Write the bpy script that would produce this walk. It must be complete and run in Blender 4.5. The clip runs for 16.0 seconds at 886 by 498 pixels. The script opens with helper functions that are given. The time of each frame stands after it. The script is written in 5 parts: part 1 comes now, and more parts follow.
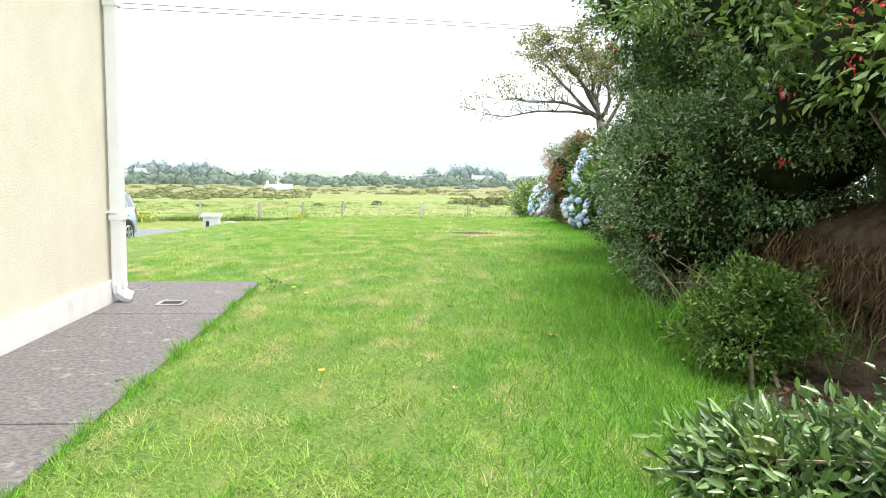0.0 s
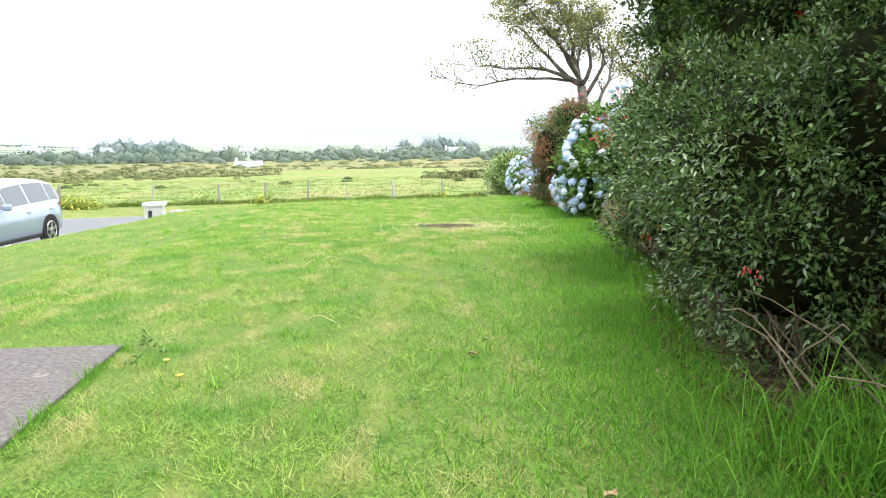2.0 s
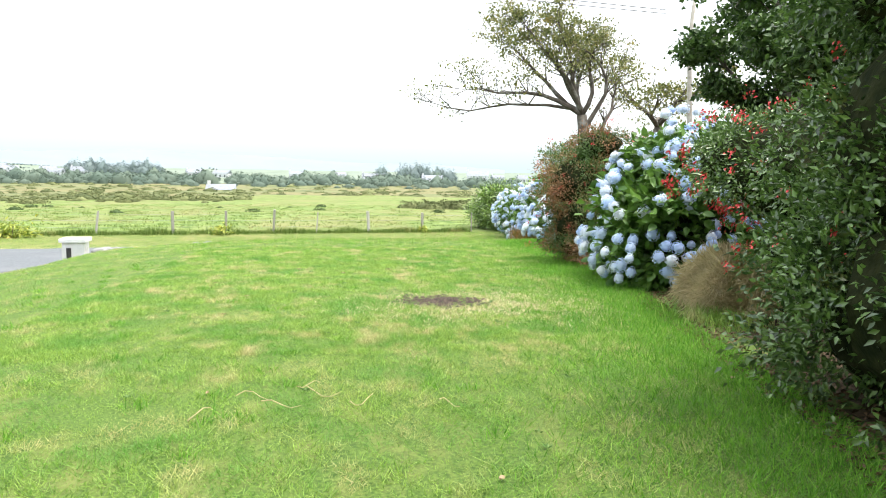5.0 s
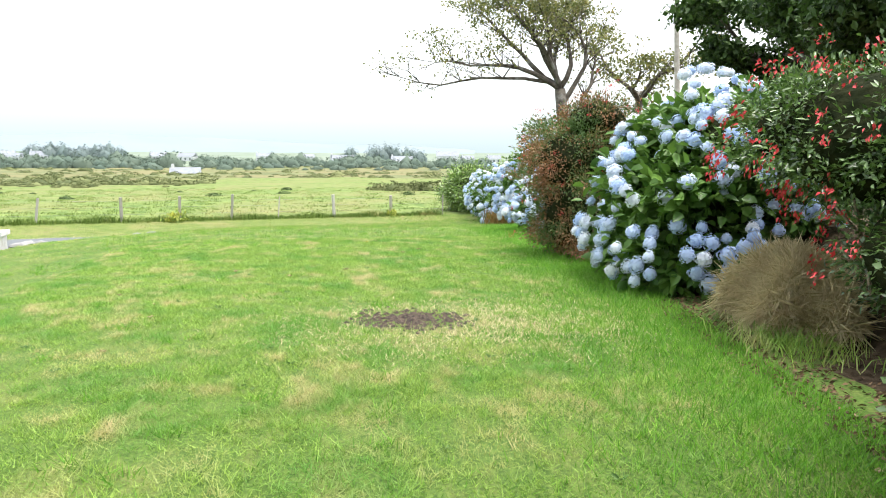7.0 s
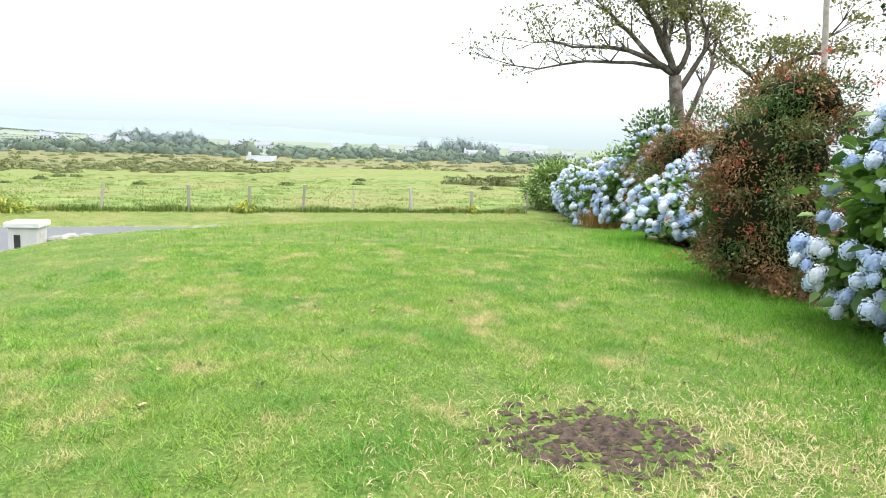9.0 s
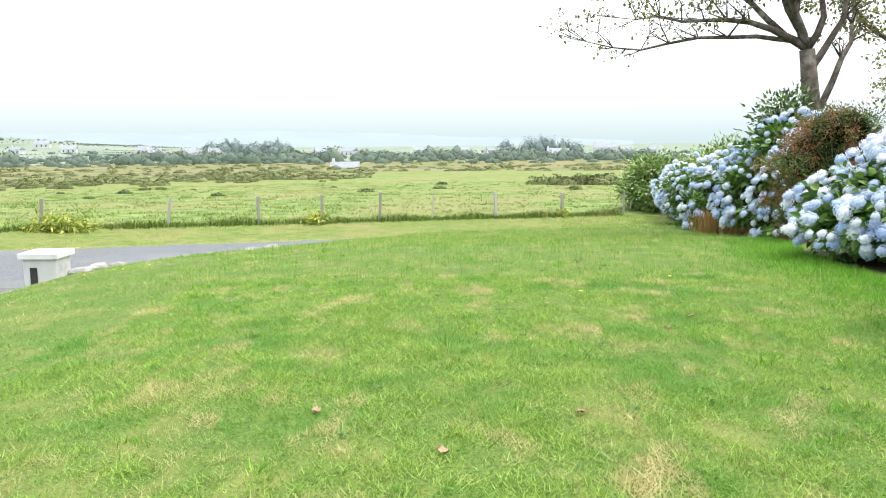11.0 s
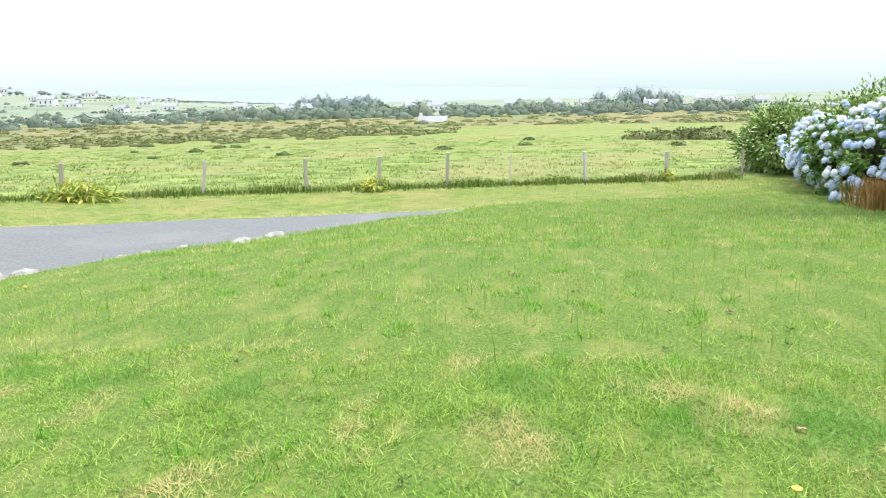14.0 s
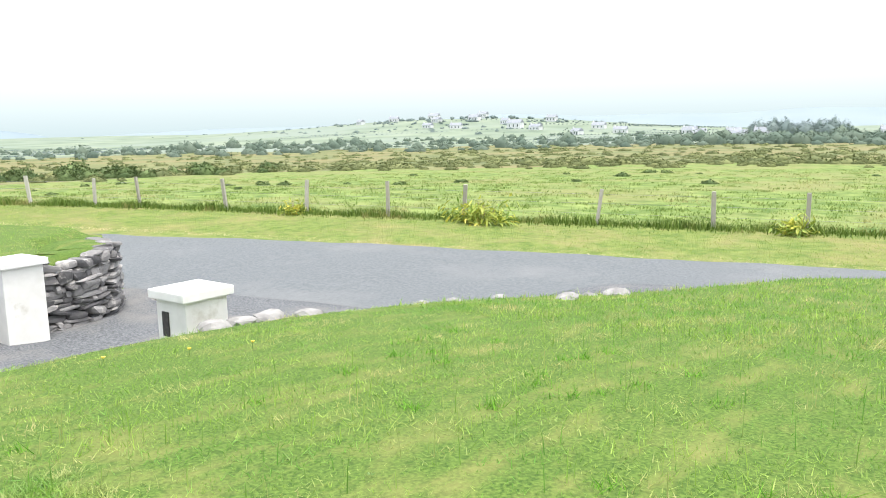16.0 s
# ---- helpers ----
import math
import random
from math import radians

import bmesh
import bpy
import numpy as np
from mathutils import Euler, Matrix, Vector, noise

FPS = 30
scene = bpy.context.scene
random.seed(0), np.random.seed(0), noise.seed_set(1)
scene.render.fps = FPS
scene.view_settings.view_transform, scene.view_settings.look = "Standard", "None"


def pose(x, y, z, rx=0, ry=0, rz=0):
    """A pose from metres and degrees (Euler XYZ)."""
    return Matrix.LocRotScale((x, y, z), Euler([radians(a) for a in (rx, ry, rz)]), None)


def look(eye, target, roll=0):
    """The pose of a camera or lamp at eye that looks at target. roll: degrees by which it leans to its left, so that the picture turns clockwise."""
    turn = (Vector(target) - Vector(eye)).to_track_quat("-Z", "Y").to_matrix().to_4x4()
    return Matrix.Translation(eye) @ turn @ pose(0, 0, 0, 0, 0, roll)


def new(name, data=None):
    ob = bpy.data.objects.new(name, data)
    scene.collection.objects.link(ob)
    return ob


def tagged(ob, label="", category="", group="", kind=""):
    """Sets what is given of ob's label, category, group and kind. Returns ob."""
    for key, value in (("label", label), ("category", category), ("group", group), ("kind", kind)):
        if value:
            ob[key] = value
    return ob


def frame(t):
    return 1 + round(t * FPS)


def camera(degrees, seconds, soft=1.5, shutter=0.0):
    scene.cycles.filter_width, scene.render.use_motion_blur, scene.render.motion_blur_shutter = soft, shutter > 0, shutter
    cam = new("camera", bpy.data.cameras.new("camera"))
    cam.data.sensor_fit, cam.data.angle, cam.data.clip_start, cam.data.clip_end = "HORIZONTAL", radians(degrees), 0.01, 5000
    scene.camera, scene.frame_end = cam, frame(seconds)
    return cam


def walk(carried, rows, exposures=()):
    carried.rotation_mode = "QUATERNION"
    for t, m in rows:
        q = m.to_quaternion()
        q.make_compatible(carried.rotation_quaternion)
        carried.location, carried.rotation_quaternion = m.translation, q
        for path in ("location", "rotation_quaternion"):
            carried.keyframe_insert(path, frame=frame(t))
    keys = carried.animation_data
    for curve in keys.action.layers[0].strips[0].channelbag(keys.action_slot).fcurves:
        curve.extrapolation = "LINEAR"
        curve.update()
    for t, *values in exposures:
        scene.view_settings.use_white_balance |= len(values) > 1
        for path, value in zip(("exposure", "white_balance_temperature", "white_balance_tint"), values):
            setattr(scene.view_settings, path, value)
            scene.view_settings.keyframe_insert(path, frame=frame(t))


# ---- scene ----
cam = camera(60.4, 16.0, soft=1.0)
EXPO = 1.35
PATH = [
    (0, (-0.785, 0.982, 1.134), (-0.659, 2.967, 0.924), 0.8),
    (0.5, (-0.72, 1.678, 1.213), (-0.534, 3.651, 0.948), -0.3),
    (1, (-0.643, 2.322, 1.259), (-0.411, 4.297, 1.045), -2.0),
    (1.5, (-0.584, 2.967, 1.265), (-0.524, 4.945, 0.974), -2.7),
    (2, (-0.515, 3.673, 1.273), (-0.326, 5.644, 0.99), -0.6),
    (2.5, (-0.447, 4.388, 1.298), (-0.309, 6.376, 1.133), 1.2),
    (3, (-0.424, 5.102, 1.315), (-0.19, 7.078, 1.122), 0.3),
    (3.5, (-0.521, 5.816, 1.318), (-0.539, 7.792, 1.006), 1.0),
    (4, (-0.536, 6.455, 1.364), (-0.593, 8.432, 1.069), 0.1),
    (4.5, (-0.42, 7.144, 1.404), (-0.375, 9.131, 1.18), -0.9),
    (4.7, (-0.399, 7.442, 1.391), (-0.191, 9.421, 1.185), 1.4),
    (6.8, (-0.044, 9.819, 1.327), (0.294, 11.771, 1.051), 0.4),
    (7, (-0.057, 10.056, 1.319), (0.275, 12.012, 1.06), 0.4),
    (7.5, (-0.055, 10.775, 1.281), (0.201, 12.739, 0.997), 0.2),
    (8, (-0.153, 11.605, 1.248), (-0.022, 13.58, 0.963), 1.2),
    (8.2, (-0.213, 11.919, 1.239), (-0.008, 13.892, 0.985), 1.9),
    (10.5, (-0.318, 15.656, 1.159), (-0.358, 17.627, 0.821), 0.1),
    (11, (-0.254, 16.382, 1.156), (-0.322, 18.362, 0.878), -0.5),
    (11.5, (-0.183, 17.258, 1.097), (-0.141, 19.238, 0.822), 5.7),
    (12, (-0.218, 18.069, 1.108), (-0.17, 20.044, 0.796), 4.2),
    (12.5, (-0.154, 18.991, 1.096), (-0.085, 20.954, 0.72), 4.4),
    (13, (-0.114, 19.807, 1.079), (-0.044, 21.783, 0.778), 1.0),
    (13.5, (-0.049, 20.661, 1.061), (-0.276, 22.621, 0.737), 1.3),
    (14, (0.035, 21.447, 1.064), (-0.269, 23.384, 0.672), -1.3),
    (14.5, (0.058, 22.172, 1.085), (-0.68, 24.007, 0.792), -0.4),
    (15, (0.155, 22.898, 1.114), (-1.027, 24.484, 0.817), 1.0),
    (15.5, (0.149, 23.609, 1.09), (-1.43, 24.794, 0.77), -3.1),
    (16, (0.192, 24.529, 1.052), (-1.114, 26.012, 0.743), -1.2),
]
walk(cam, [(t, look(eye, target, roll)) for t, eye, target, roll in PATH], [(0.0, EXPO + 0.31), (3.5, EXPO + 0.23), (7.0, EXPO + 0.09), (10.5, EXPO - 0.04), (12.5, EXPO - 0.03), (13.5, EXPO + 0.05), (14.5, EXPO - 0.01), (16.0, EXPO - 0.04)])
# ---- world, sun, exposure ----
world = bpy.data.worlds.new("overcast_sky")
scene.world = world
world.use_nodes = True
wn, wl = world.node_tree.nodes, world.node_tree.links
wn.clear()
w_out = wn.new("ShaderNodeOutputWorld")
w_sky = wn.new("ShaderNodeTexSky")
w_sky.sky_type, w_sky.sun_disc = "NISHITA", False
w_sky.sun_elevation, w_sky.sun_rotation = radians(68), radians(80)
w_sky.dust_density, w_sky.air_density = 6.0, 1.0
w_bg = wn.new("ShaderNodeBackground")
w_bg.inputs["Strength"].default_value = 0.05
w_cloud = wn.new("ShaderNodeBackground")
w_cloud.inputs["Strength"].default_value = 1.0
w_tc = wn.new("ShaderNodeTexCoord")
w_sep = wn.new("ShaderNodeSeparateXYZ")
w_ramp = wn.new("ShaderNodeValToRGB")
w_ramp.color_ramp.elements[0].position, w_ramp.color_ramp.elements[0].color = 0.0, (0.285, 0.345, 0.36, 1)
w_ramp.color_ramp.elements[1].position, w_ramp.color_ramp.elements[1].color = 0.9, (0.66, 0.68, 0.70, 1)
w_mid = w_ramp.color_ramp.elements.new(0.13)
w_mid.color = (0.46, 0.475, 0.48, 1)
w_add = wn.new("ShaderNodeAddShader")
wl.new(w_tc.outputs["Generated"], w_sep.inputs[0])
wl.new(w_sep.outputs["Z"], w_ramp.inputs[0])
wl.new(w_ramp.outputs[0], w_cloud.inputs["Color"])
wl.new(w_sky.outputs[0], w_bg.inputs["Color"])
wl.new(w_bg.outputs[0], w_add.inputs[0])
wl.new(w_cloud.outputs[0], w_add.inputs[1])
wl.new(w_add.outputs[0], w_out.inputs["Surface"])

sun = new("sun", bpy.data.lights.new("sun", "SUN"))
sun.data.energy, sun.data.angle, sun.data.color = 1.5, radians(12), (1.0, 0.97, 0.92)
sun.matrix_world = look((11, -5, 62), (0, 0, 0))

# ---- materials ----


def mat(name, col_a, col_b=None, rough=0.8, scale=6.0, detail=6.0, bump=0.0, bump_scale=40.0, metal=0.0,
        col_c=None, scale_c=0.6, c_lo=0.5, c_hi=0.65, spec=0.4, island=0.0, obj_random=False, stretch=None, coat=0.0, transl=0.0, col_d=None, scale_d=0.9, d_lo=0.5, d_hi=0.66):
    """Two-colour noise material with a larger patch colour, fine bump and per-piece variation."""
    m = bpy.data.materials.new(name)
    m.use_nodes = True
    n, l = m.node_tree.nodes, m.node_tree.links
    bs = n["Principled BSDF"]
    bs.inputs["Roughness"].default_value, bs.inputs["Metallic"].default_value = rough, metal
    bs.inputs["Specular IOR Level"].default_value = spec
    bs.inputs["Coat Weight"].default_value = coat
    col_b = col_b or col_a
    geo = n.new("ShaderNodeNewGeometry")
    nz = n.new("ShaderNodeTexNoise")
    nz.inputs["Scale"].default_value, nz.inputs["Detail"].default_value = scale, detail
    l.new(geo.outputs["Position"], nz.inputs["Vector"])
    rp = n.new("ShaderNodeValToRGB")
    rp.color_ramp.elements[0].position, rp.color_ramp.elements[1].position = 0.34, 0.66
    rp.color_ramp.elements[0].color, rp.color_ramp.elements[1].color = (*col_a, 1), (*col_b, 1)
    if island or obj_random:
        info = n.new("ShaderNodeObjectInfo") if obj_random else geo
        out = info.outputs["Random"] if obj_random else geo.outputs["Random Per Island"]
        mx = n.new("ShaderNodeMix")
        mx.inputs[0].default_value = 0.65 if obj_random else island
        l.new(nz.outputs[0], mx.inputs[2])
        l.new(out, mx.inputs[3])
        l.new(mx.outputs[0], rp.inputs[0])
        rp.color_ramp.elements[0].position, rp.color_ramp.elements[1].position = 0.1, 0.9
    else:
        l.new(nz.outputs[0], rp.inputs[0])
    colour = rp.outputs[0]
    if col_d:
        n4 = n.new("ShaderNodeTexNoise")
        n4.inputs["Scale"].default_value, n4.inputs["Detail"].default_value = scale_d, 4.0
        l.new(geo.outputs["Position"], n4.inputs["Vector"])
        m4 = n.new("ShaderNodeMapRange")
        m4.inputs["From Min"].default_value, m4.inputs["From Max"].default_value = d_lo, d_hi
        m4.inputs["To Max"].default_value = 0.8
        l.new(n4.outputs[0], m4.inputs["Value"])
        m5 = n.new("ShaderNodeMix")
        m5.data_type = "RGBA"
        l.new(m4.outputs[0], m5.inputs[0])
        l.new(colour, m5.inputs[6])
        m5.inputs[7].default_value = (*col_d, 1)
        colour = m5.outputs[2]
    if col_c:
        n2 = n.new("ShaderNodeTexNoise")
        n2.inputs["Scale"].default_value, n2.inputs["Detail"].default_value = scale_c, 5.0
        if stretch:
            vm = n.new("ShaderNodeVectorMath")
            vm.operation = "MULTIPLY"
            vm.inputs[1].default_value = stretch
            l.new(geo.outputs["Position"], vm.inputs[0])
            l.new(vm.outputs[0], n2.inputs["Vector"])
        else:
            l.new(geo.outputs["Position"], n2.inputs["Vector"])
        n2.inputs["Roughness"].default_value = 0.62
        mr = n.new("ShaderNodeMapRange")
        mr.inputs["From Min"].default_value, mr.inputs["From Max"].default_value = c_lo, c_hi
        l.new(n2.outputs[0], mr.inputs["Value"])
        m2 = n.new("ShaderNodeMix")
        m2.data_type = "RGBA"
        l.new(mr.outputs[0], m2.inputs[0])
        l.new(colour, m2.inputs[6])
        m2.inputs[7].default_value = (*col_c, 1)
        colour = m2.outputs[2]
    l.new(colour, bs.inputs["Base Color"])
    if bump:
        n3 = n.new("ShaderNodeTexNoise")
        n3.inputs["Scale"].default_value, n3.inputs["Detail"].default_value = bump_scale, 4.0
        l.new(geo.outputs["Position"], n3.inputs["Vector"])
        b = n.new("ShaderNodeBump")
        b.inputs["Strength"].default_value, b.inputs["Distance"].default_value = 0.6, bump
        l.new(n3.outputs[0], b.inputs["Height"])
        l.new(b.outputs[0], bs.inputs["Normal"])
    if transl:
        tr = n.new("ShaderNodeBsdfTranslucent")
        l.new(colour, tr.inputs["Color"])
        ms = n.new("ShaderNodeMixShader")
        ms.inputs[0].default_value = transl
        l.new(bs.outputs[0], ms.inputs[1])
        l.new(tr.outputs[0], ms.inputs[2])
        l.new(ms.outputs[0], n["Material Output"].inputs["Surface"])
    return m


M_LAWN = mat("lawn_turf", (0.042, 0.085, 0.017), (0.125, 0.195, 0.040), 0.95, 45, 12, 0.006, 60, col_c=(0.22, 0.215, 0.075), scale_c=2.2, c_lo=0.50, c_hi=0.86, stretch=(1.5, 0.6, 1.0), spec=0.15)
M_BLADE = mat("grass_blade", (0.07, 0.19, 0.026), (0.46, 0.635, 0.13), 0.5, 3.4, 9, island=0.60, col_c=(0.62, 0.52, 0.27), scale_c=1.8, c_lo=0.505, c_hi=0.715, stretch=(1.5, 0.8, 1.0), spec=0.35, transl=0.42, col_d=(0.13, 0.32, 0.05), scale_d=1.3, d_lo=0.48, d_hi=0.62)
M_LUSH = mat("lush_grass_blade", (0.045, 0.175, 0.014), (0.26, 0.53, 0.06), 0.6, 3.0, 7, island=0.6, spec=0.2, transl=0.38)
M_VBLADE = mat("verge_blade", (0.10, 0.20, 0.030), (0.33, 0.42, 0.10), 0.7, 2.6, 7, island=0.6, col_c=(0.52, 0.46, 0.20), scale_c=0.9, c_lo=0.48, c_hi=0.80, spec=0.15, transl=0.3)
M_LONG = mat("long_grass_blade", (0.03, 0.075, 0.012), (0.20, 0.28, 0.06), 0.7, 1.1, 5, island=0.6, col_c=(0.36, 0.30, 0.13), scale_c=0.5, c_lo=0.55, c_hi=0.70, spec=0.1, transl=0.2)
M_FBLADE = mat("pasture_blade", (0.09, 0.17, 0.035), (0.34, 0.42, 0.14), 0.8, 0.8, 6, island=0.4, col_c=(0.42, 0.40, 0.19), scale_c=0.25, c_lo=0.5, c_hi=0.68, spec=0.1, transl=0.3)
M_VERGE = mat("verge_turf", (0.09, 0.145, 0.028), (0.18, 0.22, 0.06), 0.9, 3, 8, 0.03, 40, col_c=(0.25, 0.215, 0.095), scale_c=0.6, c_lo=0.46, c_hi=0.76, spec=0.2)
M_FIELD = mat("pasture_turf", (0.08, 0.135, 0.035), (0.22, 0.28, 0.09), 0.95, 0.9, 12, 0.35, 2.5, col_c=(0.20, 0.21, 0.085), scale_c=0.12, c_lo=0.45, c_hi=0.62, spec=0.1)
M_HEATH = mat("heath_ground", (0.085, 0.11, 0.048), (0.20, 0.215, 0.10), 0.95, 0.16, 12, 0.4, 0.8, col_c=(0.20, 0.18, 0.09), scale_c=0.03, c_lo=0.45, c_hi=0.6, spec=0.1)
# far ground: greens greyed and paled, so aerial haze sits in the base colour
M_FAR = mat("haze_tinted_fields", (0.13, 0.175, 0.125), (0.23, 0.27, 0.20), 0.95, 0.02, 10, col_c=(0.20, 0.24, 0.20), scale_c=0.006, c_lo=0.45, c_hi=0.6, spec=0.1)
M_BANK = mat("bare_earth", (0.045, 0.032, 0.02), (0.11, 0.08, 0.05), 0.95, 8, 8, 0.05, 25, spec=0.1)
M_ASPHALT = mat("asphalt", (0.096, 0.107, 0.115), (0.142, 0.155, 0.164), 0.8, 14, 8, 0.008, 160, col_c=(0.165, 0.172, 0.176), scale_c=0.35, c_lo=0.5, c_hi=0.75)
M_GRAVEL = mat("loose_chippings", (0.055, 0.06, 0.067), (0.175, 0.183, 0.193), 0.9, 30, 10, 0.02, 70, col_c=(0.19, 0.185, 0.175), scale_c=0.5, c_lo=0.5, c_hi=0.7)
M_CONC = mat("weathered_concrete", (0.075, 0.068, 0.07), (0.15, 0.138, 0.138), 0.9, 38, 12, 0.008, 90, col_c=(0.25, 0.24, 0.23), scale_c=7.0, c_lo=0.60, c_hi=0.72)
M_CREAM = mat("cream_roughcast", (0.72, 0.67, 0.55), (0.77, 0.72, 0.60), 0.85, 3, 8, 0.006, 140)
M_WHITE = mat("white_paint", (0.74, 0.74, 0.72), (0.82, 0.82, 0.80), 0.6, 5, 8, 0.003, 90, col_c=(0.62, 0.61, 0.57), scale_c=2.2, c_lo=0.62, c_hi=0.78)
M_PVC = mat("white_plastic_pipe", (0.78, 0.79, 0.80), (0.82, 0.83, 0.84), 0.35, 8, 4)
M_STONE = mat("grey_field_stone", (0.045, 0.045, 0.05), (0.36, 0.35, 0.345), 0.9, 5.5, 12, 0.03, 22, obj_random=True, col_c=(0.50, 0.48, 0.45), scale_c=4.5, c_lo=0.58, c_hi=0.70)
M_PIER = mat("weathered_white_paint", (0.75, 0.745, 0.71), (0.83, 0.825, 0.79), 0.7, 5, 10, 0.004, 90, col_c=(0.56, 0.54, 0.47), scale_c=2.6, c_lo=0.60, c_hi=0.76)
M_BOULDER = mat("pale_boulder", (0.19, 0.185, 0.18), (0.34, 0.335, 0.325), 0.9, 5, 10, 0.015, 25)
M_POST = mat("weathered_post", (0.27, 0.25, 0.22), (0.55, 0.53, 0.49), 0.9, 12, 8, 0.006, 40, obj_random=True)
M_WIRE = mat("galvanised_wire", (0.30, 0.30, 0.30), None, 0.5, metal=0.8)
M_IRON = mat("dark_cast_iron", (0.03, 0.03, 0.032), (0.07, 0.065, 0.06), 0.7, 20, 6)
M_SOIL = mat("scorched_soil", (0.022, 0.016, 0.012), (0.10, 0.072, 0.052), 0.95, 25, 8, 0.02, 60)
M_STRAW = mat("dry_straw", (0.48, 0.40, 0.21), (0.80, 0.70, 0.45), 0.8, 2, 4, island=0.7, transl=0.35)
M_BARK = mat("tree_bark", (0.06, 0.05, 0.04), (0.15, 0.13, 0.105), 0.95, 6, 8, 0.02, 18, col_c=(0.28, 0.28, 0.25), scale_c=2.0, c_lo=0.55, c_hi=0.7)
# near-black green: shade between leaves, put into the colour of the shrub cores
M_INNER = mat("leaf_gap_shade", (0.010, 0.015, 0.006), (0.030, 0.034, 0.014), 0.95, 9, 6, 0.05, 14, spec=0.05)


def leaf_mat(name, a, b, c=None, rough=0.45, spec=0.45, c_lo=0.55, c_hi=0.7, transl=0.22):
    return mat(name, a, b, rough, 2.0, 4, island=0.65, col_c=c, scale_c=1.6, c_lo=c_lo, c_hi=c_hi, spec=spec, transl=transl)


M_L_DARK = leaf_mat("glossy_dark_leaf", (0.012, 0.042, 0.010), (0.18, 0.31, 0.07), (0.22, 0.21, 0.055), rough=0.36, spec=0.8, c_lo=0.62, c_hi=0.72, transl=0.18)
M_L_MID = leaf_mat("broad_green_leaf", (0.016, 0.06, 0.010), (0.33, 0.50, 0.105), (0.26, 0.22, 0.05), rough=0.28, spec=1.0, c_lo=0.62, c_hi=0.72, transl=0.22)
# darker version of the dark leaf: the canopy's backlit shade is in its colour
M_L_CANOPY = leaf_mat("shade_darkened_leaf", (0.008, 0.028, 0.006), (0.09, 0.17, 0.035), rough=0.5, spec=0.4, transl=0.28)
M_L_GREY = leaf_mat("grey_green_leaf", (0.014, 0.05, 0.013), (0.22, 0.36, 0.105), (0.20, 0.22, 0.05), rough=0.32, spec=0.9, c_lo=0.60, c_hi=0.70, transl=0.18)
M_L_YEL = leaf_mat("yellow_green_leaf", (0.02, 0.065, 0.010), (0.17, 0.27, 0.05), (0.34, 0.30, 0.05), spec=0.3, c_lo=0.60, c_hi=0.68, transl=0.18)
M_L_HYD = leaf_mat("hydrangea_leaf", (0.03, 0.09, 0.012), (0.17, 0.31, 0.055), spec=0.35)
M_L_RED = leaf_mat("bronze_leaf", (0.10, 0.075, 0.03), (0.50, 0.22, 0.11), (0.08, 0.15, 0.035), c_lo=0.44, c_hi=0.56)
M_L_TREE = leaf_mat("sycamore_leaf", (0.07, 0.10, 0.03), (0.27, 0.28, 0.09), (0.34, 0.27, 0.07), transl=0.35)
# next two: bluish grey-greens with the haze of distance painted in
M_L_FAR = leaf_mat("haze_tinted_foliage", (0.082, 0.118, 0.094), (0.128, 0.165, 0.125), rough=0.9, spec=0.1, transl=0.0)
M_L_FARWOOD = leaf_mat("haze_tinted_wood_foliage", (0.122, 0.163, 0.155), (0.162, 0.203, 0.192), rough=0.9, spec=0.1, transl=0.0)
M_L_GORSE = leaf_mat("gorse_foliage", (0.075, 0.095, 0.042), (0.20, 0.22, 0.095), rough=0.9, spec=0.1, transl=0.0)
M_L_LILY = leaf_mat("yellowing_leaf", (0.13, 0.25, 0.035), (0.50, 0.52, 0.09), (0.80, 0.66, 0.11), c_lo=0.56, c_hi=0.66)
M_L_HEDGE = leaf_mat("field_hedge_foliage", (0.045, 0.075, 0.030), (0.14, 0.19, 0.075), rough=0.9, spec=0.1, transl=0.0)
M_F_BLUE = mat("blue_petal", (0.46, 0.61, 0.88), (0.90, 0.92, 0.94), 0.6, 5, 5, obj_random=True, spec=0.2, transl=0.3)
M_F_RED = mat("red_petal", (0.55, 0.03, 0.03), (0.75, 0.09, 0.10), 0.5, 5, 3, island=0.6, transl=0.2)
M_F_PURPLE = mat("purple_petal", (0.16, 0.09, 0.36), (0.30, 0.18, 0.55), 0.6, 5, 3, island=0.6)
M_F_YELLOW = mat("yellow_petal", (0.75, 0.55, 0.04), (0.8, 0.65, 0.1), 0.6, 5, 3)
M_TWIG = mat("bare_twig", (0.20, 0.15, 0.10), (0.34, 0.28, 0.20), 0.9, 9, 4)
# both ridge colours are set near the horizon sky to paint the mist in
M_RIDGE = mat("haze_painted_ridge", (0.20, 0.25, 0.28), (0.22, 0.27, 0.295), 1.0, 0.004, 6, spec=0.0)
M_RIDGE_FAR = mat("mist_painted_hills", (0.225, 0.272, 0.29), (0.24, 0.287, 0.305), 1.0, 0.004, 6, spec=0.0)
M_PALE_BARK = mat("pale_bark", (0.36, 0.33, 0.28), (0.50, 0.47, 0.41), 0.9, 6, 6, 0.01, 20)
M_SLATE = mat("far_roof_slate", (0.22, 0.24, 0.27), (0.30, 0.32, 0.35), 0.8, 0.8, 4)
M_FARWALL = mat("far_white_render", (0.58, 0.60, 0.61), (0.68, 0.69, 0.69), 0.8, 0.5, 4)
M_GLASS_SIDE = mat("tinted_glass", (0.045, 0.058, 0.07), None, 0.05, spec=1.0, coat=0.8)
M_GLASS_REAR = mat("dark_rear_glass", (0.012, 0.015, 0.018), None, 0.06, spec=0.6)
